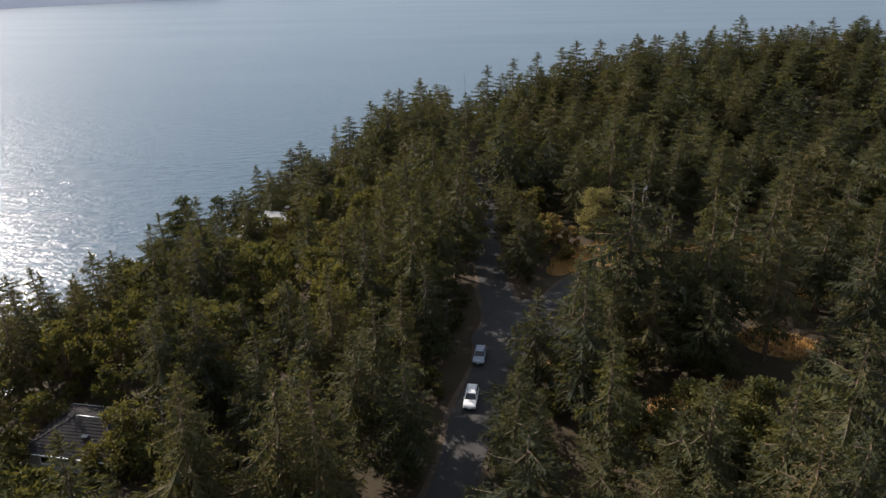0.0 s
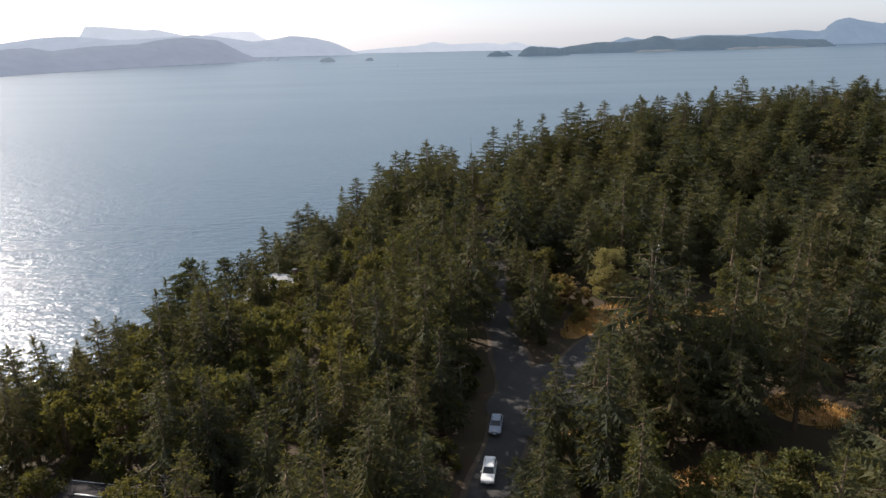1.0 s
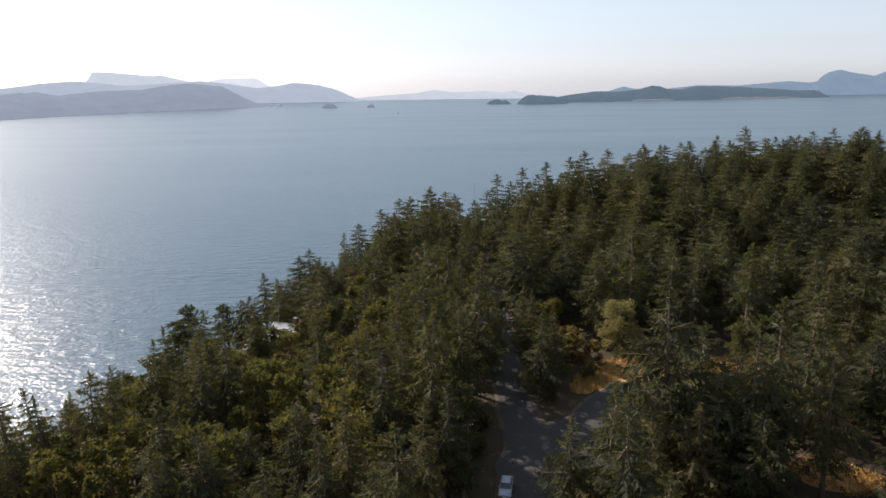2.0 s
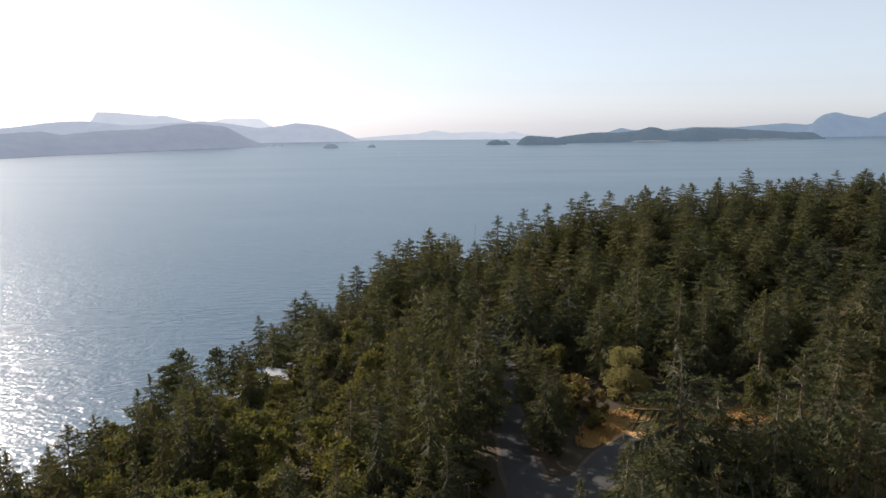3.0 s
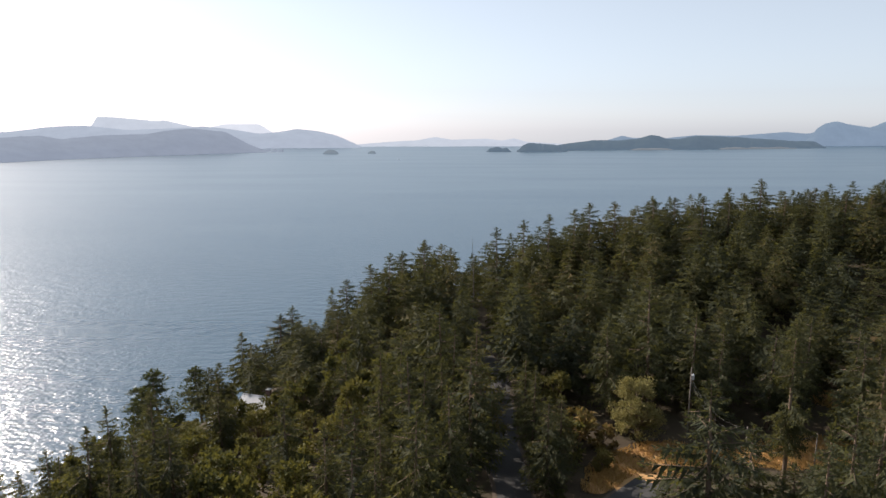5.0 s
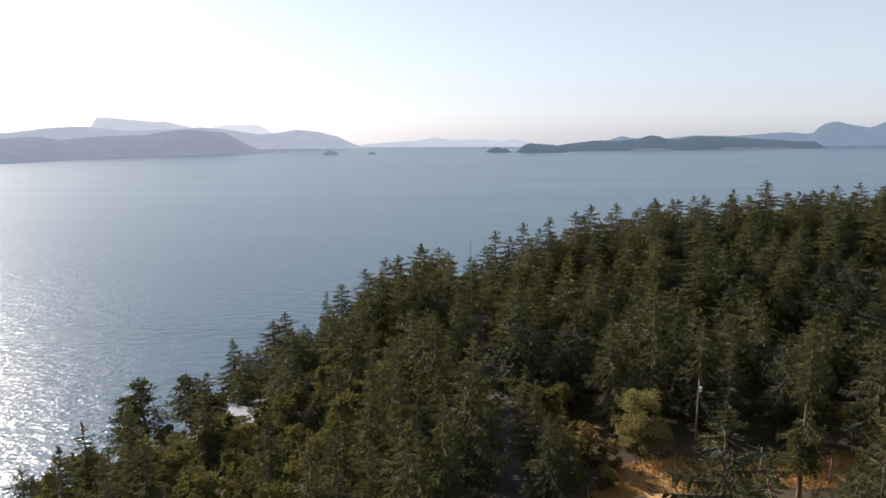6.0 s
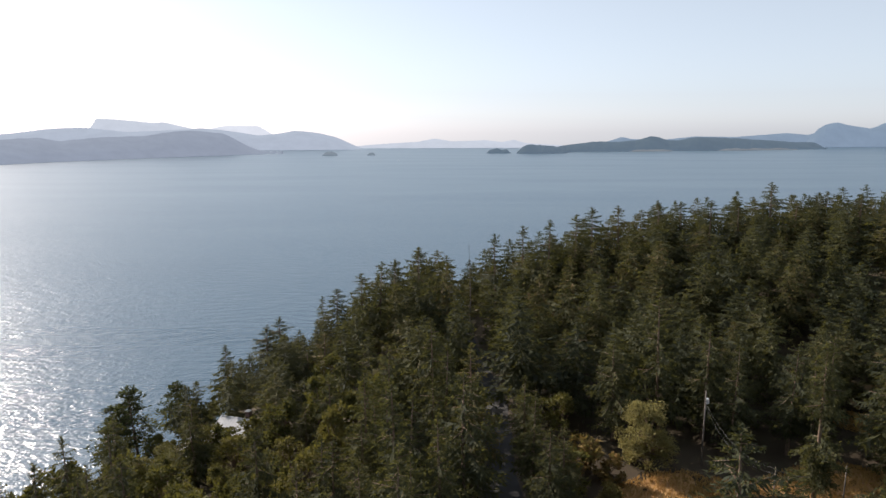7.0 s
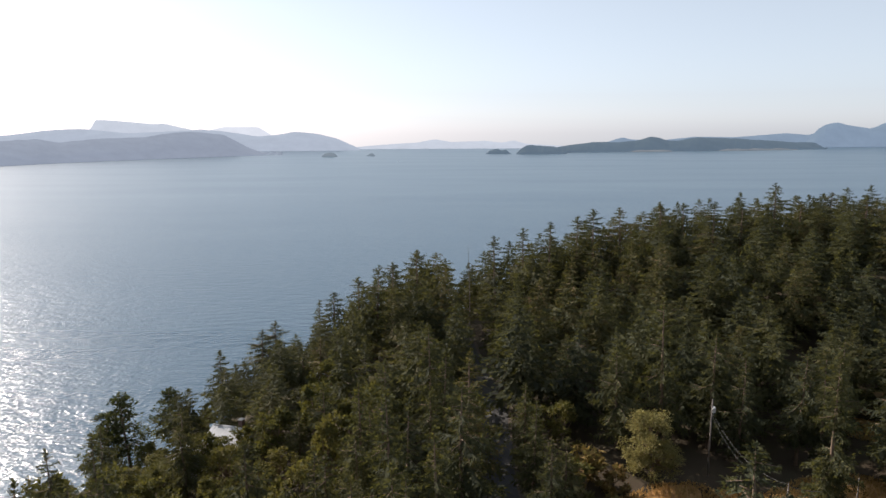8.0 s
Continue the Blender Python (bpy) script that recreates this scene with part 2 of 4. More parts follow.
def strip(name, line, half, lift, mat, label, category, steps=120, wobble=0.25):
    """A road laid on the ground along a line, with a worn edge."""
    d = np.concatenate([[0], np.cumsum(np.hypot(*np.diff(line, axis=0).T))])
    t = np.linspace(0, d[-1], steps)
    px, py = np.interp(t, d, line[:, 0]), np.interp(t, d, line[:, 1])
    for _ in range(6):
        px[1:-1], py[1:-1] = (px[:-2] + 2 * px[1:-1] + px[2:]) / 4, (py[:-2] + 2 * py[1:-1] + py[2:]) / 4
    tx, ty = np.gradient(px), np.gradient(py)
    n = np.hypot(tx, ty)
    tx, ty = tx / n, ty / n
    rows = []
    for k in np.linspace(-1, 1, 7):
        w = half(t) if callable(half) else half
        w = w * k + (wobble * np.sin(t * 0.33 + 2 * k) * abs(k) if abs(k) == 1 else 0)
        x, y = px + ty * w, py - tx * w
        rows.append(np.column_stack([x, y, ground(x, y) + lift - (0.06 if abs(k) == 1 else 0)]))
    v = np.stack(rows, 1).reshape(-1, 3)
    i = (np.arange(steps - 1)[:, None] * 7 + np.arange(6)[None, :]).ravel()
    me = mesh_from(name, v, np.column_stack([i, i + 1, i + 8, i + 7]), mat, True)
    return tagged(new(name, me), label, category, "", "structure")


strip("road_shoulder", ROAD, 3.7, 0.06, GRAVEL, "gravel shoulder strewn with needles", "road shoulder", 160, 0.4)
strip("road", ROAD, 2.9, 0.14, ASPHALT, "narrow asphalt road through the trees", "road", 160)
strip("side_road_shoulder", SIDE_ROAD, 3.8, 0.07, GRAVEL, "pale gravel shoulder beside dry grass", "road shoulder", 120, 0.5)
strip("side_road", SIDE_ROAD, 3.2, 0.16, ASPHALT, "asphalt side road turning off at the junction", "road")
strip("driveway", DRIVE, 3.0, 0.10, ASPHALT, "pale worn driveway between firs", "driveway", 50, 0.4)


def patch(name, cx, cy, rx, ry, turn, lift, mat, label, category, seed):
    """A ragged patch laid on the ground."""
    rng = np.random.default_rng(seed)
    ph = rng.uniform(0, 6.28, 6)
    v, rings, spokes = [], 7, 40
    for i in range(rings + 1):
        for k in range(spokes):
            w = 2 * math.pi * k / spokes
            e = 1 + sum(0.22 / (j + 1) * math.sin((j + 2) * w + ph[j]) for j in range(5))
            u, q = rx * e * math.cos(w) * i / rings, ry * e * math.sin(w) * i / rings
            v.append((cx + u * math.cos(turn) - q * math.sin(turn), cy + u * math.sin(turn) + q * math.cos(turn)))
    v = np.array(v)
    z = ground(v[:, 0], v[:, 1]) + lift
    f = [(i * spokes + k, i * spokes + (k + 1) % spokes, (i + 1) * spokes + (k + 1) % spokes, (i + 1) * spokes + k) for i in range(rings) for k in range(spokes)]
    me = mesh_from(name, np.column_stack([v, z]), f, mat, True)
    return tagged(new(name, me), label, category, "", "structure")


patch("pavement", 12.5, 97, 8.0, 11.0, 0.1, 0.2, ASPHALT, "wide asphalt apron at the junction", "pavement", 3)
CLEARINGS = [(32, 126, 9, 5, 0.5), (24, 121, 4, 2.2, 0.8), (60, 129, 11, 5, 0.3), (44, 128, 5, 3, 0.4), (49.5, 83, 5.2, 3.0, -0.4), (31, 71, 10, 3.2, 0.1), (16.5, 83, 3.0, 2.5, 0.2), (80, 152, 5, 3, 0.5), (62, 98, 3, 2, 0.2)]
for n, (cx, cy, rx, ry, turn) in enumerate(CLEARINGS):
    patch("dry_grass_ground", cx, cy, rx, ry, turn, 0.08 + 0.004 * n, DRY_GROUND, "sun-bleached orange dry grass on open ground", "dry grass", 10 + n)

# ---- the far shores ----


def ridge(name, at, profile, front, depth, mat, label, rough=6.0, seed=0, steps=150):
    """A far ridge: its crest as seen over the sea, its foot on a straight shore from front[0] to front[1]."""
    rng = np.random.default_rng(seed)
    px, pz = np.array([p[0] for p in profile], float), np.array([p[1] for p in profile], float)
    u = np.linspace(px[0], px[-1], steps)
    z = np.interp(u, px, pz)
    for _ in range(2):
        z[1:-1] = (z[:-2] + 2 * z[1:-1] + z[2:]) / 4
    z = z + rough * 0.35 * np.interp(u, np.linspace(u[0], u[-1], steps // 2), rng.normal(0, 0.5, steps // 2))
    ex, ey, ez = -2.9, 15.4, 101.7
    foot = np.interp(u, [px[0], px[-1]], front)
    rows = []
    for k, (back, rise) in enumerate([(0.0, -0.12), (0.02, 0.12), (0.25, 0.42), (0.55, 0.72), (1.0, 1.0), (1.4, 0.7), (2.2, -0.1)]):
        y = foot + depth * back
        q = (foot + depth - ey) / (at - ey)
        top = ez + (z - ez) * q
        s = (y - ey) / (at - ey)
        x = ex + (u - ex) * s
        zz = np.maximum(top, 3) * rise + (rng.normal(0, rough * 0.5, steps) * (0.3 < rise < 0.95))
        rows.append(np.column_stack([x, y, zz]))
    v = np.concatenate(rows)
    i = (np.arange(6)[:, None] * steps + np.arange(steps - 1)[None, :]).ravel()
    me = mesh_from(name, v, np.column_stack([i, i + 1, i + steps + 1, i + steps]), mat, True)
    return tagged(new(name, me), label, "distant land", "far shores", "structure")


# each shore's haze is painted as its own glow colour and share
PALE, MILD, NEARER = distant("far_haze_glow", (0.05, 0.07, 0.05), (0.375, 0.41, 0.455), 0.93), distant("mid_haze_glow", (0.05, 0.07, 0.05), (0.29, 0.33, 0.385), 0.9), distant("near_haze_glow", (0.05, 0.065, 0.045), (0.2, 0.232, 0.282), 0.88)
BLUE, BLUE_FAR = distant("clear_haze_glow", (0.05, 0.065, 0.045), (0.085, 0.12, 0.155), 0.84), distant("clear_far_haze_glow", (0.05, 0.065, 0.045), (0.165, 0.222, 0.29), 0.84)
ISLET = distant("islet_haze_glow", (0.05, 0.065, 0.045), (0.15, 0.185, 0.215), 0.84)
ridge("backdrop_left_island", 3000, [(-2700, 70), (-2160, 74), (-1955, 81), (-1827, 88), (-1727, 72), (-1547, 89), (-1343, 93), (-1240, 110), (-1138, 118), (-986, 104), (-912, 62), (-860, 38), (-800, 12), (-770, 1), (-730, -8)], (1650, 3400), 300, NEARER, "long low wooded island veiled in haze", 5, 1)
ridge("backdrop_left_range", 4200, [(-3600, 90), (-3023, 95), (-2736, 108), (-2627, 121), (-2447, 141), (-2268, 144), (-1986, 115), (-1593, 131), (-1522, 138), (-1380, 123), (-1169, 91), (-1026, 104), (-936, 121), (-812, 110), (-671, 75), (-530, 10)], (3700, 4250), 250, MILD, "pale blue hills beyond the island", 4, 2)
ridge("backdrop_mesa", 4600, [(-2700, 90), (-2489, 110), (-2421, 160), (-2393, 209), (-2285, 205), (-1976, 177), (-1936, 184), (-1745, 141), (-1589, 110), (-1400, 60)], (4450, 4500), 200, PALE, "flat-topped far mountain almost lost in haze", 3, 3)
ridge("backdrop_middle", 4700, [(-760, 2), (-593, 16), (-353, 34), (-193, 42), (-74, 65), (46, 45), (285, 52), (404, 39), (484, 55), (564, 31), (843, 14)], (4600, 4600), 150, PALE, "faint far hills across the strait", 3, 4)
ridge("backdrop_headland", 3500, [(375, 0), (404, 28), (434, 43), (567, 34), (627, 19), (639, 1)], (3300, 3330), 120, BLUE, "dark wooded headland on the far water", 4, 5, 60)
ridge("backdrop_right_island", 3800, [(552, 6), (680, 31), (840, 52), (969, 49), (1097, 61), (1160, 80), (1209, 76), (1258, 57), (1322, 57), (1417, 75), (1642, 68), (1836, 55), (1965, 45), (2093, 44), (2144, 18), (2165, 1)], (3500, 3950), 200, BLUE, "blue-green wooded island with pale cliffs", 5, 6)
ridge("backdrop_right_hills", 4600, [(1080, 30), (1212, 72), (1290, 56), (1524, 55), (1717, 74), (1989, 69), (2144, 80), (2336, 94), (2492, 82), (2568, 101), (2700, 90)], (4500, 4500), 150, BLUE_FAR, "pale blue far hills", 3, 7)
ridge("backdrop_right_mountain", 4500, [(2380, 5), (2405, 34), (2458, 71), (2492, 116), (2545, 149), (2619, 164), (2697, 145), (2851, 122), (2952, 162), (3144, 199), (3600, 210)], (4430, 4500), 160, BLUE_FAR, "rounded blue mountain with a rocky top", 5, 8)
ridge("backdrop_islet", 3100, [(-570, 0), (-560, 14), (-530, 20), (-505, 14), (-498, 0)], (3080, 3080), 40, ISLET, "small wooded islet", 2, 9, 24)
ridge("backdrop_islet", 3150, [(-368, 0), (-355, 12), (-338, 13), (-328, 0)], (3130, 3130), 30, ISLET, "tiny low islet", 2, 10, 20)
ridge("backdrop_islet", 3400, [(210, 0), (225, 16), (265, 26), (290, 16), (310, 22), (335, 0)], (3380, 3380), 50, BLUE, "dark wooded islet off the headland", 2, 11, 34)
# the cliffs and the faintest hill have haze painted as glow too
CLIFF = distant("cliff_haze_glow", (0.2, 0.19, 0.17), (0.14, 0.165, 0.185), 0.75)
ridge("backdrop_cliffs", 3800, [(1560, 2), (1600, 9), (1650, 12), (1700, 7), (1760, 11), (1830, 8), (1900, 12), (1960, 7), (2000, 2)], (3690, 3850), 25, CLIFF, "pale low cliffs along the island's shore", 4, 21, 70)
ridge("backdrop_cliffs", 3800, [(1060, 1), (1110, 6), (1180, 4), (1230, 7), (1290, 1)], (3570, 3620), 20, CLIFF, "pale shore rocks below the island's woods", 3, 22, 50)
FAINT = distant("faintest_haze_glow", (0.05, 0.07, 0.05), (0.47, 0.495, 0.53), 0.95)
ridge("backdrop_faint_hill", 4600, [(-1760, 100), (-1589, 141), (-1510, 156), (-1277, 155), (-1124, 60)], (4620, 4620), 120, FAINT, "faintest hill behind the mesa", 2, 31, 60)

# ---- trees ----


def unit(v):
    return v / (np.linalg.norm(v, axis=-1, keepdims=True) + 1e-9)


def sprays(P, D, L, W, rng):
    """Folded needle sprays or leaves from places, ways, lengths and widths."""
    n = len(P)
    side = unit(np.cross(D, unit(np.array([0, 0, 1.0]) + rng.normal(0, 0.45, (n, 3)))))
    up = np.cross(side, D)
    mid = P + D * (0.5 * L)[:, None] + up * (0.12 * L)[:, None]
    v = np.stack([P, mid + side * W[:, None], P + D * L[:, None], mid - side * W[:, None]], 1).reshape(-1, 3)
    i = np.arange(n) * 4
    return v, np.concatenate([np.column_stack([i, i + 1, i + 2]), np.column_stack([i, i + 2, i + 3])])


def slivers(P, D, L, W, rng, tilt=0.5):
    """Slender single blades: the twigs of needles and the leaves of a crown."""
    n = len(P)
    side = unit(np.cross(D, unit(np.array([0, 0, 1.0]) + rng.normal(0, tilt, (n, 3))))) * W[:, None]
    v = np.stack([P - side, P + side, P + D * L[:, None]], 1).reshape(-1, 3)
    return v, np.arange(n * 3).reshape(-1, 3)


def conifer(seed, wide=4.4, bare=0.12, branches=100, twigs=12.0, size=0.7, top=0.8, ragged=0.35, gaps=0.0, cuts=5, whorls=17):
    """Crown and limbs of a conifer 20 m tall: whorls of drooping boughs with turned-up ends, hung with twigs of needles."""
    rng = np.random.default_rng(seed)
    H, zed = 20.0, np.array([0, 0, 1.0])
    P, D, L, W, limbs, BV = [], [], [], [], [], []
    lean = rng.normal(0, 0.25, 2)
    lobes = rng.uniform(0, 6.28, 5)
    full = rng.uniform(0.72, 1.2, whorls + 1)
    for k in range(branches):
        level = (k + rng.random()) / branches * whorls
        ring = int(level)
        t = min((ring + 0.5 + (level - ring - 0.5) * 1.1) / whorls, 0.995)
        if gaps and math.sin(9 * t + lobes[0]) + 0.6 * math.sin(23 * t + lobes[1]) < -1 + gaps:
            continue
        z = H * (bare + (0.985 - bare) * t)
        az = k * 2.39996 + rng.normal(0, 0.35)
        swell = full[ring] * (1 + ragged * math.sin(2 * az + lobes[2] + 5 * t) * math.sin(13 * t + lobes[3]) + rng.normal(0, ragged * 0.45))
        reach = wide * (0.62 + 0.38 * min(1, t / 0.25)) * min(1.0, (1 - t) / 0.6) ** top * min(max(swell, 0.4), 1.5) + 0.25
        rise = -0.12 + 0.55 * t * t + rng.normal(0, 0.1)
        out, across = np.array([math.cos(az), math.sin(az), 0]), np.array([-math.sin(az), math.cos(az), 0])
        base = np.array([lean[0] * t, lean[1] * t, z])
        bend = lambda s, r=rise: r * s - 0.42 * s * s + 0.3 * s ** 4
        # the bough: a broken web of needles close to the limb
        q = np.linspace(0.05, 0.9, cuts + 1)
        spine = base + out * (reach * q)[:, None] + zed * (reach * bend(q))[:, None]
        m = (q[:-1] + q[1:]) / 2
        for sign in (-1, 1):
            w = reach * 0.22 * np.sin(np.pi * np.clip(m * 0.8 + 0.15, 0, 1)) * rng.uniform(0.5, 1.25, cuts)
            tip = (spine[:-1] + spine[1:]) / 2 + across * (sign * w)[:, None] + out * (reach * rng.uniform(0.03, 0.16, cuts))[:, None] - zed * (0.8 * w + rng.uniform(-0.06, 0.16, cuts) * reach)[:, None]
            BV.append(np.stack([spine[:-1], spine[1:], tip], 1).reshape(-1, 3))
        # twigs along the bough and on its side shoots
        n = max(7, int(reach * twigs))
        s = rng.uniform(0.02, 1.0, n) ** 0.75
        side = rng.uniform(-1, 1, n)
        hang = np.abs(side) * 0.26 * reach * rng.uniform(0.1, 1.2, n)
        line = base + out * (reach * s)[:, None] + across * (reach * 0.36 * side * np.sin(np.pi * (s * 0.72 + 0.16)))[:, None] + zed * (reach * bend(s) - hang)[:, None]
        line = line + rng.normal(0, 0.05, (n, 3))
        fan = side * 0.95 + rng.normal(0, 0.4, n)
        P.append(line)
        D.append(unit(np.column_stack([np.cos(az + fan), np.sin(az + fan), 0.1 + rise * 0.7 - 0.5 * np.abs(side) + 0.4 * (s - 0.6) + rng.normal(0, 0.4, n)])))
        ln = size * rng.uniform(0.55, 1.35, n) * (0.6 + 0.4 * (1 - t))
        L.append(ln)
        W.append(ln * rng.uniform(0.11, 0.2, n))
        if k % 3 == 0 and reach > 1.0:
            e = base + out * reach * 0.85 + zed * (reach * float(bend(0.85)))
            limbs.append(([base, base + out * reach * 0.45 + zed * (reach * float(bend(0.45))), e], [0.05 + 0.012 * reach, 0.035, 0.012]))
    n = 46
    s = rng.uniform(0, 1, n)
    P.append(np.column_stack([lean[0] + rng.normal(0, 0.05, n), lean[1] + rng.normal(0, 0.05, n), H - 2.2 + 2.0 * s]))
    w = rng.uniform(0, 6.28, n)
    D.append(unit(np.column_stack([np.cos(w), np.sin(w), 0.25 + 0.9 * s])))
    L.append((0.95 - 0.6 * s) * size / 0.7)
    W.append(np.full(n, 0.09))
    v, f = slivers(np.concatenate(P), np.concatenate(D), np.concatenate(L), np.concatenate(W), rng, 1.4)
    bough = np.concatenate(BV)
    v, f = np.concatenate([bough, v]), np.concatenate([np.arange(len(bough)).reshape(-1, 3), f + len(bough)])
    stem = [np.array([lean[0] * q, lean[1] * q, H * q - 0.8 * (q == 0)]) for q in (0, 0.08, 0.4, 0.75, 0.97)]
    return v, f, [(stem, [0.42, 0.33, 0.24, 0.12, 0.02])] + limbs


def broadleaf(seed, wide=3.2, tall=9.0, clumps=28, leaves=95, size=0.42):
    """Crown and limbs of a round-headed tree 9 m tall."""
    rng = np.random.default_rng(seed)
    P, D, L, W, limbs = [], [], [], [], []
    fork = np.array([rng.normal(0, 0.2), rng.normal(0, 0.2), tall * 0.28])
    limbs.append(([np.array([0, 0, -0.5]), fork * 0.5, fork], [0.22, 0.17, 0.13]))
    skew = rng.uniform(0.88, 1.12, 7)
    for k in range(clumps):
        az, h = k * 2.39996 + rng.normal(0, 0.4), rng.uniform(0.12, 0.94)
        r = wide * skew[int(az * 1.1) % 7] * math.sqrt(max(0.04, 1 - ((h - 0.42) / 0.56) ** 2)) * rng.uniform(0.3, 0.95)
        c = np.array([math.cos(az) * r, math.sin(az) * r, tall * h])
        rad = rng.uniform(0.4, 1.15) * wide / 3.2
        q = unit(rng.normal(0, 1, (leaves, 3)))
        ball = rad * rng.uniform(0.25, 1.12, (leaves, 1))
        P.append(c + q * ball * np.array([1, 1, 0.8]))
        D.append(unit(q + rng.normal(0, 0.7, (leaves, 3)) + np.array([0, 0, 0.1])))
        ln = size * rng.uniform(0.6, 1.4, leaves)
        L.append(ln)
        W.append(ln * rng.uniform(0.26, 0.4, leaves))
        limbs.append(([fork, (fork + c) / 2 + rng.normal(0, 0.25, 3), c], [0.09, 0.05, 0.015]))
    v, f = slivers(np.concatenate(P), np.concatenate(D), np.concatenate(L), np.concatenate(W), rng, 0.9)
    return v, f, limbs


def pine(seed):
    """A wind-bent shore pine 20 m tall: a bare leaning trunk and flat plates of needles on long limbs."""
    rng = np.random.default_rng(seed)
    H, P, D, L, W, limbs = 20.0, [], [], [], [], []
    stem = [np.array([0.9 * math.sin(2.2 * q) * q, 0.5 * q, H * q - 0.8 * (q == 0)]) for q in (0, 0.2, 0.45, 0.7, 0.99)]
    limbs.append((stem, [0.38, 0.3, 0.22, 0.14, 0.03]))
    for k in range(40):
        t = 0.3 + 0.69 * ((k + rng.random()) / 40)
        base = np.array([np.interp(t, (0, 0.2, 0.45, 0.7, 0.99), [s[i] for s in stem]) for i in range(3)])
        az = k * 2.39996 + rng.normal(0, 0.4)
        reach = (4.6 * (1 - t) ** 0.55 + 0.5) * rng.uniform(0.5, 1.1)
        out = np.array([math.cos(az), math.sin(az), 0])
        e = base + out * reach + np.array([0, 0, reach * rng.uniform(-0.05, 0.3)])
        limbs.append(([base, (base + e) / 2 - np.array([0, 0, 0.1]), e], [0.09, 0.05, 0.015]))
        for q in (0.55, 0.8, 1.0):
            n = int(12 + 7 * reach * q)
            c = base + (e - base) * q
            P.append(c + rng.normal(0, 1, (n, 3)) * np.array([0.22 * reach + 0.15, 0.22 * reach + 0.15, 0.18]))
            D.append(unit(rng.normal(0, 1, (n, 3)) * np.array([1, 1, 0.4]) + out * 0.4 + np.array([0, 0, 0.3])))
            ln = rng.uniform(0.4, 0.85, n)
            L.append(ln)
            W.append(ln * 0.24)
    v, f = sprays(np.concatenate(P), np.concatenate(D), np.concatenate(L), np.concatenate(W), rng)
    return v, f, limbs


def kind_of_tree(made, mat, bark=BARK, sides=6):
    v, f, limbs = made
    return mesh_from("crown", v, f, mat), tubes("trunk", limbs[:1], bark, sides + 2), tubes("branchwork", limbs[1:], bark, max(sides - 2, 3))


FIRS = [kind_of_tree(conifer(s, w, b, n, 17, 0.58, tp, rg, 0.0, 8), NEEDLES, BARK, 5) for s, w, b, n, tp, rg in [(1, 3.7, 0.08, 84, 0.85, 0.3), (2, 3.2, 0.12, 78, 0.75, 0.45), (3, 4.3, 0.08, 86, 1.0, 0.3), (4, 3.3, 0.2, 76, 0.65, 0.5), (5, 3.0, 0.10, 84, 0.9, 0.35), (6, 4.0, 0.15, 78, 0.7, 0.55)]]
LONE = kind_of_tree(conifer(23, 2.5, 0.22, 110, 48, 0.42, 0.5, 0.6, 0.12, 9, 12), NEEDLES)
PINES = [kind_of_tree(pine(s), PINE_NEEDLES) for s in (31, 32)]
BROAD = [kind_of_tree(broadleaf(s, w, 9.0, c, 80, 0.43), LEAVES) for s, w, c in [(41, 3.4, 28), (42, 3.9, 32), (43, 2.9, 24)]]
ALDER = kind_of_tree(broadleaf(44, 3.6, 9.0, 60, 260, 0.22), OLIVE)
FAR_FIRS = [conifer(s, w, b, n, 13, 0.7, tp, rg, 0.0, 4, 17) for s, w, b, n, tp, rg in [(51, 3.9, 0.15, 76, 0.75, 0.4), (52, 3.4, 0.2, 72, 0.85, 0.45), (53, 4.2, 0.15, 76, 0.65, 0.4), (54, 3.2, 0.2, 70, 0.9, 0.4), (55, 4.2, 0.25, 72, 0.55, 0.5)]]
pick = np.random.default_rng(77)


def tree(name, model, x, y, tall, full, label, group, sink=0.0, girth=None):
    """A tree of a model that is full metres tall, scaled to be tall metres."""
    root = tagged(new(name), label, "tree", group)
    k = tall / full
    g = girth or k ** 0.75 * float(pick.uniform(0.88, 1.15))
    root.matrix_basis = pose(x, y, height(x, y) - sink, float(pick.normal(0, 1.2)), float(pick.normal(0, 1.2)), float(pick.uniform(0, 360))) @ Matrix.Diagonal((g, g, k, 1))
    linked("crown", model[0], root)
    linked("trunk", model[1], root)
    tagged(linked("branchwork", model[2], root), kind="stuff")
    return root


def fir(x, y, top, model=None, label="tall dark green Douglas fir with drooping branches", girth=None):
    """A fir whose tip is top metres above the sea."""
    return tree("douglas_fir", FIRS[int(pick.integers(len(FIRS)))] if model is None else FIRS[model], x, y, top - height(x, y), 20.0, label, "forest firs", girth=girth)


TAKEN = []


def stand(x, y, top, **more):
    TAKEN.append((x, y))
    return fir(x, y, top, **more)


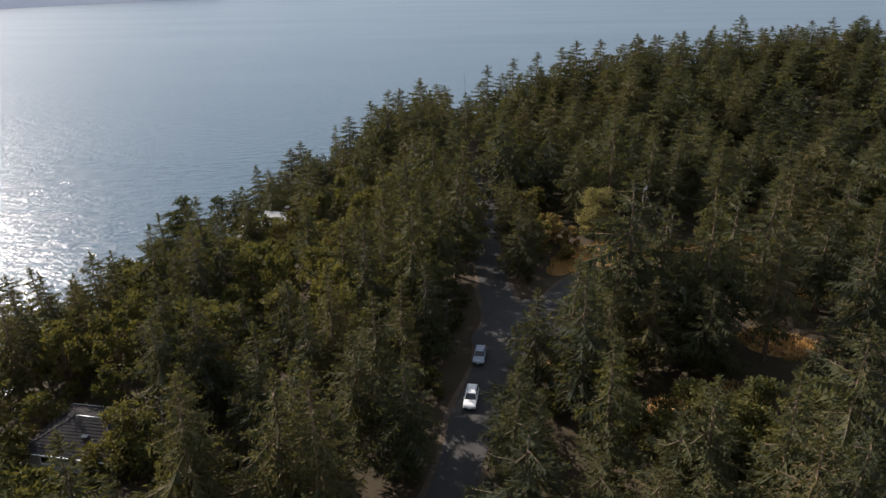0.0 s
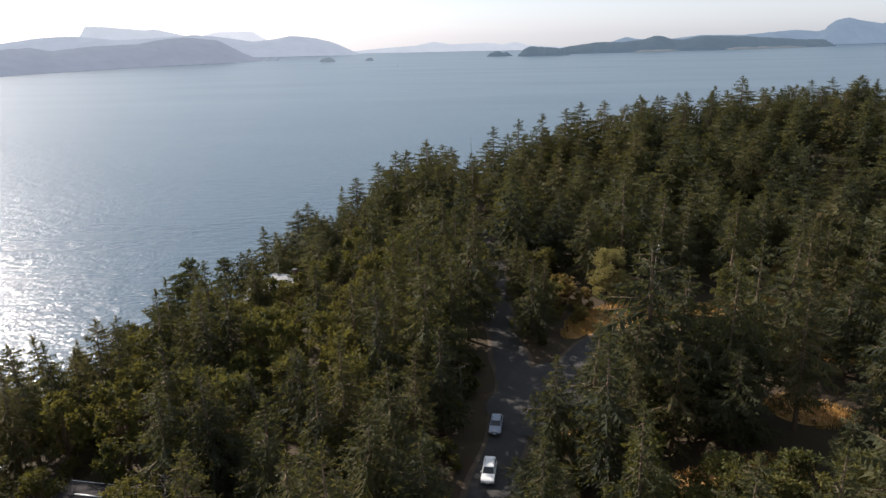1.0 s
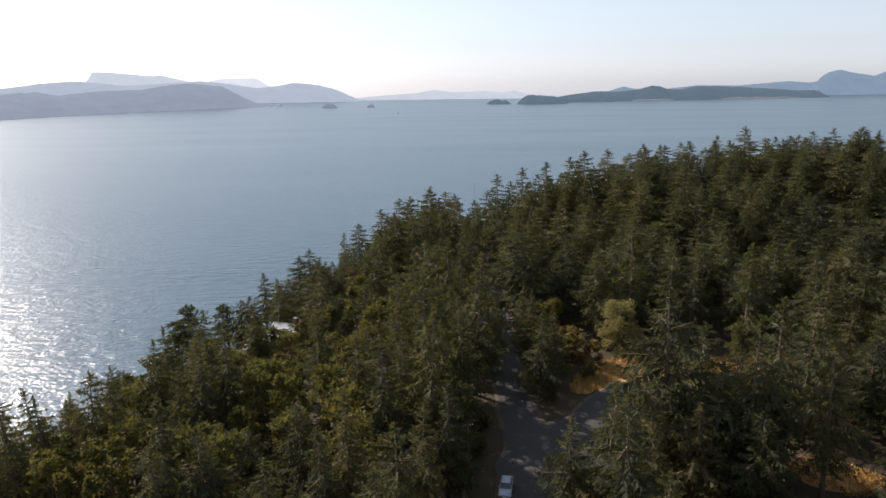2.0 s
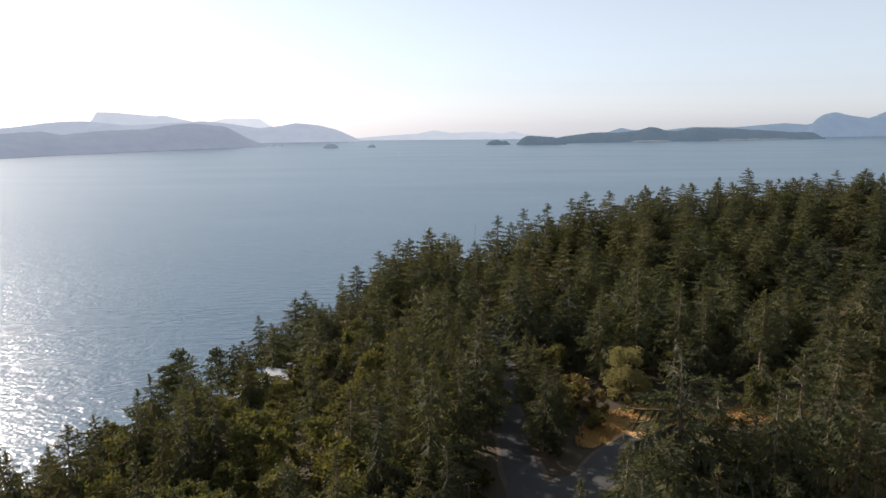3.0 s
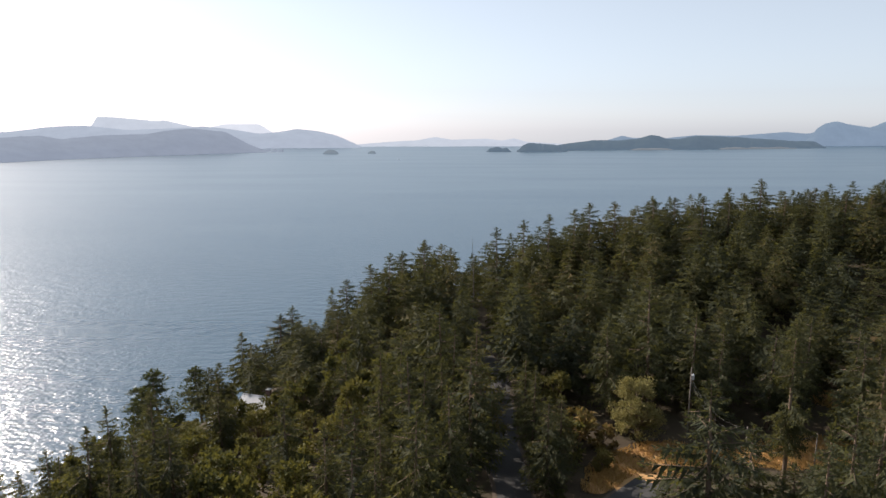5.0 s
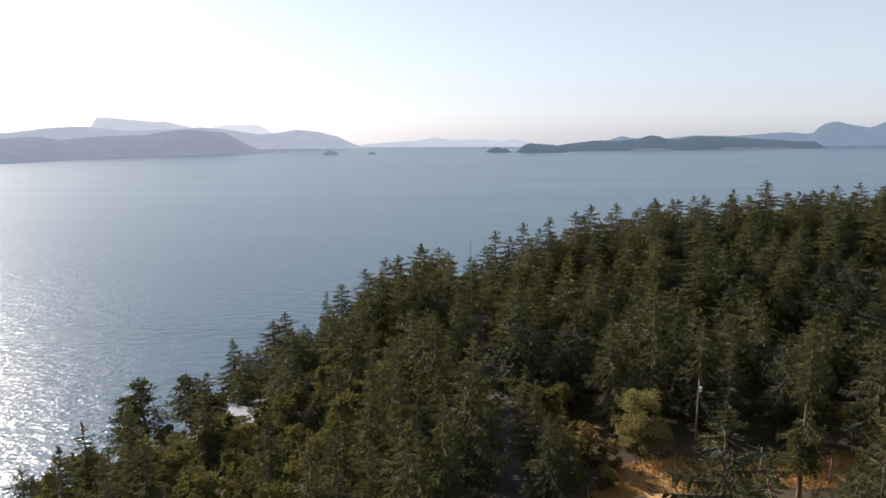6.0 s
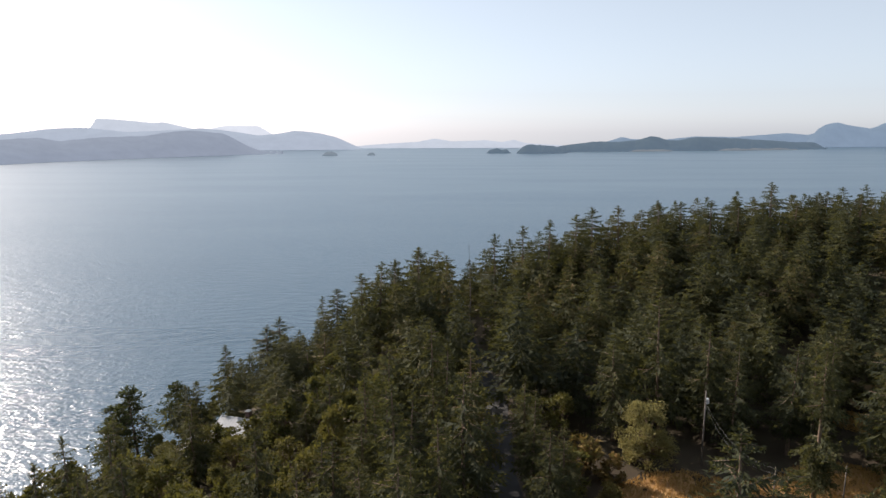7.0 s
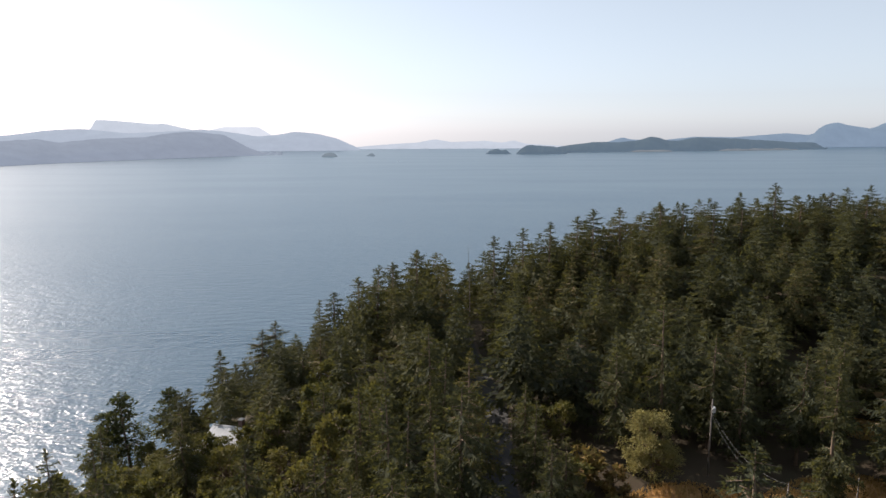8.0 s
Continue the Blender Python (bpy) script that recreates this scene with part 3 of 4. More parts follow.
# firs of the skyline and those that stand out of the wood
EDGE = "fir rising above the ridge against the water"
for x, y, top in [(-8.4, 225, 68.5), (15.2, 228, 71.9), (24.5, 236, 73.1), (31.9, 236, 75.2), (41.4, 240, 76.4), (48.1, 245, 78), (58, 248, 78.1), (71.6, 250, 79.5), (81.4, 258, 78.3), (81.9, 234, 81.1), (93.2, 240, 80.1), (106.1, 245, 85.9), (116.6, 250, 79.5), (138.5, 272, 80.5), (132, 240, 82.3), (143.6, 245, 80.5)]:
    stand(x, y, top, label=EDGE, girth=1.75, model=(3, 1, 5, 0)[int(x * 3) % 4])
for x, y, top in [(-19.1, 206, 67.7), (-24, 212, 63.3), (-15.5, 218, 66.4), (-0.5, 228, 65.4), (-33.5, 225, 55.7), (-41.6, 245, 48.2), (-49.8, 220, 48.5), (-52.6, 215, 47.4), (-63.3, 211, 42.7), (-57, 205, 41), (-94.1, 172, 26.4), (-76.5, 105, 45.8), (-68.2, 108, 49.4), (-68.3, 125, 47.5)]:
    stand(x, y, top, label="fir on the slope above the shore", model=(3, 5, 1)[int(abs(x)) % 3], girth=1.5 if y < 230 and x > -55 else None)
for x, y, top in [(-12.3, 49, 69.5), (-17.4, 52, 67.9), (17.2, 70, 69.1), (36.8, 83.0, 73.8), (-6.4, 110, 71.9), (-12.4, 125, 67.2), (13.5, 141, 60.1), (-5.9, 95, 71), (-12.4, 91.4, 67.5), (56.5, 80, 65), (48.7, 72, 61), (14.0, 116.5, 62), (17.0, 121.5, 60), (13.0, 127, 63), (18.9, 45, 61.4), (-8.5, 69, 66), (-7.0, 78, 64), (44.8, 68.0, 60), (24.2, 161, 62), (38.6, 146, 74)]:
    stand(x, y, top)
for x, y, rise in [(-30.0, 184.5, 14.5), (-33.5, 183.0, 12.5), (-27.0, 187.5, 14.0)]:
    stand(x, y, height(x, y) + rise, label="fir screening the white cabin on the slope", model=5, girth=0.95)
stand(40.0, 84.0, 75.3, model=3)
stand(27.6, 88.0, 75.9, model=5, girth=1.7)
for x, y, top in [(23.5, 83.0, 65), (33.0, 92.0, 69), (33.5, 85.0, 66), (24.0, 93.0, 61), (36.0, 77.5, 63), (59.0, 93.0, 66), (47.5, 100.0, 62), (56.0, 101.0, 63), (38.0, 90.0, 65)]:
    stand(x, y, top, label="bushy dark fir in the thicket beside the junction", girth=1.3)
stand(8.2, 66, 58.0, model=2, label="young bushy fir beside the road", girth=1.0)
TAKEN.append((50.1, 115))
tree("douglas_fir", LONE, 50.1, 115, 74.7 - height(50.1, 115), 20.0, "lone tall fir with gaps in its ragged crown", "forest firs")
for x, y, top, m in [(-77.4, 185, 40.1, 0), (-82.7, 183, 35.7, 1), (-74.3, 205, 33.4, 0)]:
    TAKEN.append((x, y))
    tree("shore_pine", PINES[m], x, y, top - height(x, y), 20.0, "wind-bent open pine standing over the water", "shore pines", girth=1.3)
TAKEN.append((33.5, 135))
tree("alder", ALDER, 33.5, 135, 57.4 - height(33.5, 135), 9.0, "rounded yellow-green broadleaf tree beside dry grass", "broadleaf trees", girth=1.34)


def free(x, y):
    """Where the wood grows: off the roads, the clearings and the gardens."""
    if from_line(np.array([x]), np.array([y]), ROAD)[0][0] < (5.4 if y < 125 else 4.2):
        return False
    if from_line(np.array([x]), np.array([y]), SIDE_ROAD)[0][0] < 6.0 or from_line(np.array([x]), np.array([y]), DRIVE)[0][0] < 5.0:
        return False
    if (x - 12.5) ** 2 / 100 + (y - 97) ** 2 / 190 < 1:
        return False
    for cx, cy, rx, ry, turn in CLEARINGS:
        if ((x - cx) / (rx + 1)) ** 2 + ((y - cy) / (ry + 1.5)) ** 2 < 1:
            return False
    for hx, hy, r in [(-43, 153, 8), (-49, 70, 9.5), (-32.4, 190, 6), (-90, 194.6, 5)]:
        if math.hypot(x - hx, y - hy) < r:
            return False
    if ((x - 51) / 17) ** 2 + ((y - 110) / 11) ** 2 < 1:
        return False
    return not (36 < x < 62 and 120 < y < 138 or 18 < x < 42 and 110 < y < 142)


def low(x, y):
    """Where only low broadleaf growth stands, as before the houses and along the water."""
    if (x < -66 and y > 150) or (x < -58 and 150 < y < 203) or ((x - 36) / 9) ** 2 + ((y - 98) / 6) ** 2 < 1 or ((x - 33) / 12) ** 2 + ((y - 63) / 5) ** 2 < 1 or ((x + 37) / 11) ** 2 + ((y - 133) / 16) ** 2 < 1 or ((x + 42) / 11) ** 2 + ((y - 58.5) / 8) ** 2 < 1 or ((x + 30) / 7) ** 2 + ((y - 176) / 10) ** 2 < 1 or ((x - 18) / 8) ** 2 + ((y - 144) / 10) ** 2 < 1:
        return True
    return float(from_line(np.array([x]), np.array([y]), SHORE)[0][0]) < 9


far_v, far_f, far_t, far_n = [], [], [], 0
rng = np.random.default_rng(5)
spots = [(gx, gy, 3.2) for gy in np.arange(26, 150, 7.6) for gx in np.arange(-140, 215, 7.6)] + [(gx, gy, 4.2) for gy in np.arange(152, 284, 9.2) for gx in np.arange(-140, 215, 9.2)]
for gx, gy, loose in spots:
    x, y = gx + rng.uniform(-loose, loose), gy + rng.uniform(-loose, loose)
    luck, tall, kind = rng.random(), 22.5 - 9.0 * rng.random() ** 1.5, rng.random()
    if abs(x) > 0.74 * (y + 14) + 8 or not free(x, y):
        continue
    d, side = from_line(np.array([x]), np.array([y]), SHORE)
    if side[0] < 0 or d[0] < 8 or any(math.hypot(x - a, y - b) < 4.4 for a, b in TAKEN):
        continue
    z = height(x, y)
    if low(x, y):
        tree("arbutus", BROAD[int(kind * 3)], x, y, (5.5 if x > -58 else 4.0) + (4.5 if x > -58 else 3.0) * luck, 9.0, "low rounded broadleaf tree in yellow-green leaf", "broadleaf trees")
        continue
    tall *= (0.95 if y > 150 else 1) * (0.6 if x < -57 and y > 140 else 0.76 if x < -24 and y > 140 else 1.1 if y > 195 and -30 < x < 60 else 1) * (0.38 + 0.62 * min(1, d[0] / 50)) * (1.15 if from_line(np.array([x]), np.array([y]), ROAD)[0][0] < 14 and y > 100 else 1)
    if y > 150 or abs(x) > 85 or y < 28:
        m = FAR_FIRS[int(kind * 5)]
        w, k = rng.uniform(0, 6.28), tall / 20
        g = k ** 0.7 * rng.uniform(1.1, 1.5)
        c, s = math.cos(w) * g, math.sin(w) * g
        v = m[0] @ np.array([[c, s, 0], [-s, c, 0], [0, 0, k]]) + np.array([x, y, z])
        far_v.append(v)
        far_f.append(m[1] + far_n)
        far_t.append(np.full(len(v), luck))
        far_n += len(v)
    elif kind < (0.5 if -62 < x < -13 and 62 < y < 150 else 0.1) and y < 170:
        tree("arbutus", BROAD[int(luck * 3)], x, y, 10 + 6 * luck, 9.0, "broadleaf tree in olive leaf among the firs", "broadleaf trees")
    else:
        fir(x, y, z + tall)
tagged(new("far_wood", mesh_from("far_wood", np.concatenate(far_v), np.concatenate(far_f), NEEDLES, False, np.concatenate(far_t))), "dense dark fir wood along the far ridge", "wood", "", "stuff")

# ---- houses, cars and poles ----
METAL_ROOF = surface("pale_metal_roof", [(0.2, (0.27, 0.28, 0.29)), (0.8, (0.42, 0.43, 0.44))], 0.5, 5, 0.6, 0.0, 0.1, 0.01)
SHINGLE = surface("dark_shingles", [(0.2, (0.016, 0.015, 0.017)), (0.8, (0.042, 0.04, 0.042))], 0.8, 7, 0.95, 0, 0.5, 0.03, 0.1)
SIDING = surface("grey_siding", [(0.2, (0.25, 0.24, 0.22)), (0.8, (0.45, 0.43, 0.4))], 0.6, 6, 0.8, 0, 0.2, 0.02)
WHITE_WALL = surface("white_siding", [(0.2, (0.6, 0.6, 0.58)), (0.8, (0.8, 0.8, 0.78))], 0.6, 6, 0.7, 0, 0.15, 0.02)
BRICK = surface("chimney_brick", [(0.2, (0.09, 0.05, 0.04)), (0.8, (0.18, 0.11, 0.085))], 2, 10, 0.9, 0, 0.5, 0.03)
GLASS = material("dark_glass", 0.06, 0.0, 0.6)[0]
GLASS.node_tree.nodes["Principled BSDF"].inputs["Base Color"].default_value = (0.02, 0.025, 0.03, 1)


def paint(name, col, rough=0.3, metal=0.0):
    return surface(name, [(0.2, tuple(0.9 * c for c in col)), (0.8, col)], 1.5, 20, rough, metal, 0.03, 0.004, 0.5)


SILVER, WHITE_PAINT, RUBBER, STEEL, RED_LENS = paint("silver_paint", (0.22, 0.25, 0.31), 0.28, 0.5), paint("white_paint", (0.78, 0.79, 0.8)), paint("tyre_rubber", (0.025, 0.025, 0.025), 0.85), paint("wheel_alloy", (0.45, 0.45, 0.46), 0.3, 0.9), paint("red_lens", (0.4, 0.02, 0.02), 0.2)
GALV, CABLE, TRIM_DARK = paint("galvanised_grey", (0.55, 0.56, 0.57), 0.45, 0.4), paint("cable_black", (0.035, 0.035, 0.035), 0.75), paint("black_trim", (0.03, 0.03, 0.032), 0.6)


def bevelled(bm, width, segments=1):
    bmesh.ops.bevel(bm, geom=bm.edges[:], offset=width, segments=segments, affect="EDGES", clamp_overlap=True)


def put_box(name, parent, mat, at, size, bevel=0.0, label="", turn=None):
    bm = bmesh.new()
    box(bm, *at, *size, turn)
    if bevel:
        bevelled(bm, bevel)
    return part(name, bm, mat, parent, label)


def slab(name, corners, thick, mat, parent, label=""):
    """A sloping slab under four or three corners."""
    bm = bmesh.new()
    n = (Vector(corners[1]) - Vector(corners[0])).cross(Vector(corners[2]) - Vector(corners[0])).normalized()
    if n.z < 0:
        corners, n = corners[::-1], -n
    up = [bm.verts.new(c) for c in corners]
    dn = [bm.verts.new(Vector(c) - n * thick) for c in corners]
    bm.faces.new(up)
    bm.faces.new(dn[::-1])
    for i in range(len(up)):
        j = (i + 1) % len(up)
        bm.faces.new((up[j], up[i], dn[i], dn[j]))
    return part(name, bm, mat, parent, label)


def window(root, x, y, z, w, h, along_x, outward):
    """A framed window set on a wall: a frame of four bars, a sill and a pane."""
    fr = bmesh.new()
    def bar(u, v, a, b):
        box(fr, *((x + u, y, z + v, a, 0.09, b) if along_x else (x, y + u, z + v, 0.09, a, b)))
    bar(-w / 2, 0, 0.09, h + 0.18)
    bar(w / 2, 0, 0.09, h + 0.18)
    bar(0, h / 2, w, 0.09)
    bar(0, -h / 2, w, 0.09)
    win = part("window", fr, WHITE_PAINT, root)
    put_box("pane", win, GLASS, (x, y, z), (w, 0.03, h) if along_x else (0.03, w, h))
    put_box("sill", win, WHITE_PAINT, (x, y + 0.08 * outward, z - h / 2 - 0.07) if along_x else (x + 0.08 * outward, y, z - h / 2 - 0.07), (w + 0.25, 0.2, 0.05) if along_x else (0.2, w + 0.25, 0.05))
    return win


def gable_house(x, y, turn, length, width, eave, rise, roof_mat, wall_mat, label, seams=True, chimney=True, base=None):
    root = tagged(new("house"), label, "house", "houses among the trees")
    root.matrix_basis = pose(x, y, (height(x, y) if base is None else base) - 0.3, 0, 0, turn)
    l, w, o = length / 2, width / 2, 0.5
    bm = bmesh.new()
    vs = [bm.verts.new(c) for c in [(-l, -w, -1.5), (l, -w, -1.5), (l, w, -1.5), (-l, w, -1.5), (-l, -w, eave), (l, -w, eave), (l, w, eave), (-l, w, eave), (-l, 0, eave + rise), (l, 0, eave + rise)]]
    for f in [(0, 1, 5, 4), (2, 3, 7, 6), (1, 2, 6, 9, 5), (3, 0, 4, 8, 7), (3, 2, 1, 0), (4, 5, 9, 8), (6, 7, 8, 9)]:
        bm.faces.new([vs[i] for i in f])
    part("wall", bm, wall_mat, root)
    k = rise / w
    for sgn in (-1, 1):
        lo, hi = (sgn * (w + o), eave - o * k + 0.12), (0.0, eave + rise + 0.12)
        roof = slab("roof", [(-l - o, lo[0], lo[1]), (l + o, lo[0], lo[1]), (l + o, hi[0], hi[1]), (-l - o, hi[0], hi[1])], 0.12, roof_mat, root, "pale standing-seam metal" if seams else "dark shingles")
        n = int(length / (0.6 if seams else 0.0001)) if seams else 0
        for i in range(n + 1):
            xx = -l - o + 0.05 + (length + 2 * o - 0.1) * i / max(n, 1)
            slab("seam", [(xx - 0.025, lo[0], lo[1] + 0.05), (xx + 0.025, lo[0], lo[1] + 0.05), (xx + 0.025, hi[0], hi[1] + 0.05), (xx - 0.025, hi[0], hi[1] + 0.05)], 0.05, roof_mat, roof)
        put_box("gutter", root, WHITE_PAINT, (0, sgn * (w + o + 0.06), eave - o * k + 0.04), (length + 2 * o, 0.12, 0.12), 0.03)
    put_box("ridge_cap", root, roof_mat, (0, 0, eave + rise + 0.14), (length + 2 * o, 0.3, 0.06), 0.02)
    for xx in (-l * 0.5, l * 0.45):
        window(root, xx, -w - 0.02, eave - 1.2, 1.2, 1.1, True, -1)
    window(root, l + 0.02, 0.3, eave - 1.1, 1.4, 1.1, False, 1)
    put_box("door", root, TRIM_DARK, (0, -w - 0.03, eave - 1.55), (0.95, 0.08, 2.05), 0.01)
    if chimney:
        ch = put_box("chimney", root, BRICK, (l * 0.45, w * 0.45, eave + rise + 0.1), (0.9, 0.9, 2.2), 0.02)
        put_box("chimney_cap", ch, SIDING, (l * 0.45, w * 0.45, eave + rise + 1.24), (1.1, 1.1, 0.12), 0.02)
    return root


def hip_house(x, y, turn, length, width, eave, rise, label):
    root = tagged(new("house"), label, "house", "houses among the trees")
    root.matrix_basis = pose(x, y, height(x, y) - 0.3, 0, 0, turn)
    l, w, o, r = length / 2, width / 2, 0.6, length / 2 - width / 2
    put_box("wall", root, SIDING, (0, 0, eave / 2 - 0.75), (length, width, eave + 1.5))
    z0, z1 = eave, eave + rise
    A, B, C, D = (-l - o, -w - o, z0), (l + o, -w - o, z0), (l + o, w + o, z0), (-l - o, w + o, z0)
    E1, E2 = (-r, 0, z1), (r, 0, z1)
    for face in ([A, B, E2, E1], [C, D, E1, E2], [B, C, E2], [D, A, E1]):
        roof = slab("roof", face, 0.1, SHINGLE, root)
        # courses of shingles, each a thin lip
        for q in np.linspace(0.08, 0.92, 12):
            if len(face) == 4:
                p0, p1 = Vector(face[0]).lerp(Vector(face[3]), q), Vector(face[1]).lerp(Vector(face[2]), q)
            else:
                p0, p1 = Vector(face[0]).lerp(Vector(face[2]), q), Vector(face[1]).lerp(Vector(face[2]), q)
            me = tubes("shingle_course", [([p0 + Vector((0, 0, 0.02)), p1 + Vector((0, 0, 0.02))], [0.03, 0.03])], SHINGLE, 4)
            linked("shingle_course", me, roof)
    for p in (A, D):
        linked("hip_cap", tubes("hip_cap", [([Vector(p), Vector(E1)], [0.07, 0.07])], SHINGLE, 5), root)
    for p in (B, C):
        linked("hip_cap", tubes("hip_cap", [([Vector(p), Vector(E2)], [0.07, 0.07])], SHINGLE, 5), root)
    linked("ridge_cap", tubes("ridge_cap", [([Vector(E1), Vector(E2)], [0.1, 0.1])], GALV, 5), root)
    for sgn in (-1, 1):
        put_box("gutter", root, WHITE_PAINT, (0, sgn * (w + o + 0.05), z0 - 0.06), (length + 2 * o, 0.12, 0.12), 0.03)
    for xx in (-l * 0.6, 0.0, l * 0.6):
        window(root, xx, -w - 0.02, eave - 1.3, 1.3, 1.1, True, -1)
    put_box("skylight", root, GLASS, (r * 0.4, -w * 0.5, eave + rise * 0.56), (0.9, 1.1, 0.12), 0.02)
    return root


gable_house(-42.6, 157.0, -18, 7.0, 6.4, 3.2, 1.6, METAL_ROOF, SIDING, "house with a pale metal roof half hidden by trees", base=40.3)
gable_house(-49.5, 154.0, -18, 4.0, 4.5, 2.6, 1.5, METAL_ROOF, SIDING, "low shed with a pale metal roof below the house", chimney=False, base=38.3)
hip_house(-46.5, 69.0, -10, 13.0, 9.0, 3.0, 2.4, "low house with a dark hipped shingle roof in a garden")
gable_house(-32.4, 191.0, 60, 7.0, 5.5, 2.8, 1.8, METAL_ROOF, WHITE_WALL, "white cabin glimpsed through the firs", chimney=False)
gable_house(-89.5, 194.0, 40, 6.0, 5.0, 2.6, 1.6, METAL_ROOF, WHITE_WALL, "pale cabin close above the shore", chimney=False)
patch("patio", -46.0, 61.0, 6.5, 3.2, -0.2, 0.12, GRAVEL, "pinkish gravel terrace before the hipped house", "terrace", 61)


def car(x, y, turn, body_mat, label, tall=1.5, van=False):
    """A parked car: body, cabin glass, roof, lamps, bumpers, mirrors and wheels."""
    root = tagged(new("car"), label, "car", "parked cars")
    root.matrix_basis = pose(x, y, height(x, y) + 0.16, 0, 0, turn)
    bm = bmesh.new()
    prof = [(-2.25, 0.35), (-2.28, 0.72), (-2.15, 0.95), (-1.3, 1.0), (1.0, 0.98), (1.95, 0.85), (2.22, 0.68), (2.25, 0.35)]
    left = [bm.verts.new((-0.88, px, pz)) for px, pz in prof]
    right = [bm.verts.new((0.88, px, pz)) for px, pz in prof]
    bm.faces.new(left)
    bm.faces.new(right[::-1])
    for i in range(len(prof)):
        j = (i + 1) % len(prof)
        bm.faces.new((left[j], left[i], right[i], right[j]))
    bmesh.ops.recalc_face_normals(bm, faces=bm.faces[:])
    bevelled(bm, 0.07, 2)
    part("body", bm, body_mat, root)
    rear = -2.1 if van else -1.65
    cab = [(rear, 0.97), (rear + 0.25, tall - 0.06), (0.15, tall - 0.06), (0.95, 0.97)]
    bm = bmesh.new()
    left = [bm.verts.new((-0.8 + 0.14 * (pz > 1.1), px, pz)) for px, pz in cab]
    right = [bm.verts.new((0.8 - 0.14 * (pz > 1.1), px, pz)) for px, pz in cab]
    bm.faces.new(left)
    bm.faces.new(right[::-1])
    for i in range(4):
        j = (i + 1) % 4
        bm.faces.new((left[j], left[i], right[i], right[j]))
    bmesh.ops.recalc_face_normals(bm, faces=bm.faces[:])
    part("cabin_glass", bm, GLASS, root, "dark tinted glass")
    put_box("roof", root, body_mat, (0, (rear + 0.4) / 2, tall - 0.03), (1.38, 0.2 - rear, 0.08), 0.03)
    for sx in (-1, 1):
        for a, b in (((rear, 0.97), (rear + 0.25, tall - 0.05)), ((-0.55, 0.97), (-0.5, tall - 0.05)), ((0.95, 0.97), (0.15, tall - 0.05))):
            linked("pillar", tubes("pillar", [([(sx * 0.81, a[0], a[1]), (sx * 0.68, b[0], b[1])], [0.05, 0.05])], body_mat, 5), root)
        put_box("headlight", root, GALV, (sx * 0.66, 2.17, 0.7), (0.36, 0.12, 0.14), 0.03, "clear headlight")
        put_box("tail_light", root, RED_LENS, (sx * 0.74, -2.25, 0.78), (0.2, 0.08, 0.26), 0.02, "red tail light")
        put_box("mirror", root, body_mat, (sx * 0.98, 0.7, 1.03), (0.16, 0.1, 0.13), 0.03)
        for wy in (-1.38, 1.38):
            bm = bmesh.new()
            bmesh.ops.create_cone(bm, cap_ends=True, segments=18, radius1=0.33, radius2=0.33, depth=0.22, matrix=pose(sx * 0.8, wy, 0.33, 0, 90, 0))
            bevelled(bm, 0.03)
            tyre = part("wheel", bm, RUBBER, root)
            bm = bmesh.new()
            bmesh.ops.create_cone(bm, cap_ends=True, segments=12, radius1=0.21, radius2=0.17, depth=0.06, matrix=pose(sx * 0.915, wy, 0.33, 0, 90 * sx, 0))
            part("rim", bm, STEEL, tyre)
    for wy in (2.27, -2.3):
        put_box("bumper", root, TRIM_DARK, (0, wy, 0.42), (1.6, 0.1, 0.16), 0.03)
        put_box("number_plate", root, WHITE_PAINT, (0, wy + 0.06 * (1 if wy > 0 else -1), 0.5), (0.5, 0.015, 0.12))
    for sx in (-1, 1):
        put_box("roof_rail", root, TRIM_DARK, (sx * 0.58, (rear + 0.4) / 2, tall + 0.04), (0.04, 1.5, 0.05), 0.01)
    return root


car(3.1, 76.0, 171, WHITE_PAINT, "white estate car parked at the road's edge", 1.6, True)
car(4.9, 87.2, 170, SILVER, "silver hatchback parked behind another car", 1.5)


def pole(name, x, y, tall, label, arm=True, can=False, lean=0.0, thick=0.15):
    root = tagged(new(name), label, "utility pole", "utility poles")
    root.matrix_basis = pose(x, y, height(x, y), lean, 0, 20)
    linked("post", tubes("post", [([(0, 0, -1), (0, 0, tall * 0.5), (0, 0, tall)], [thick, thick * 0.85, thick * 0.68])], GREY_WOOD, 10), root)
    if arm:
        bar = put_box("crossarm", root, GREY_WOOD, (0, 0.16, tall - 0.5), (1.8, 0.1, 0.12), 0.015)
        for xx in (-0.8, -0.4, 0.4, 0.8):
            bm = bmesh.new()
            bmesh.ops.create_cone(bm, cap_ends=True, segments=8, radius1=0.06, radius2=0.035, depth=0.16, matrix=Matrix.Translation((xx, 0.16, tall - 0.36)))
            part("insulator", bm, WHITE_PAINT, bar)
    if can:
        bm = bmesh.new()
        bmesh.ops.create_cone(bm, cap_ends=True, segments=16, radius1=0.27, radius2=0.27, depth=0.85, matrix=Matrix.Translation((0.42, 0, tall - 1.9)))
        bevelled(bm, 0.03)
        t = part("transformer", bm, GALV, root, "pale grey transformer can")
        put_box("bracket", t, GALV, (0.15, 0, tall - 1.8), (0.25, 0.08, 0.4), 0.01)
        for xx in (0.35, 0.5):
            bm = bmesh.new()
            bmesh.ops.create_cone(bm, cap_ends=True, segments=8, radius1=0.05, radius2=0.03, depth=0.25, matrix=Matrix.Translation((xx, 0, tall - 1.36)))
            part("bushing", bm, WHITE_PAINT, t)
    return root


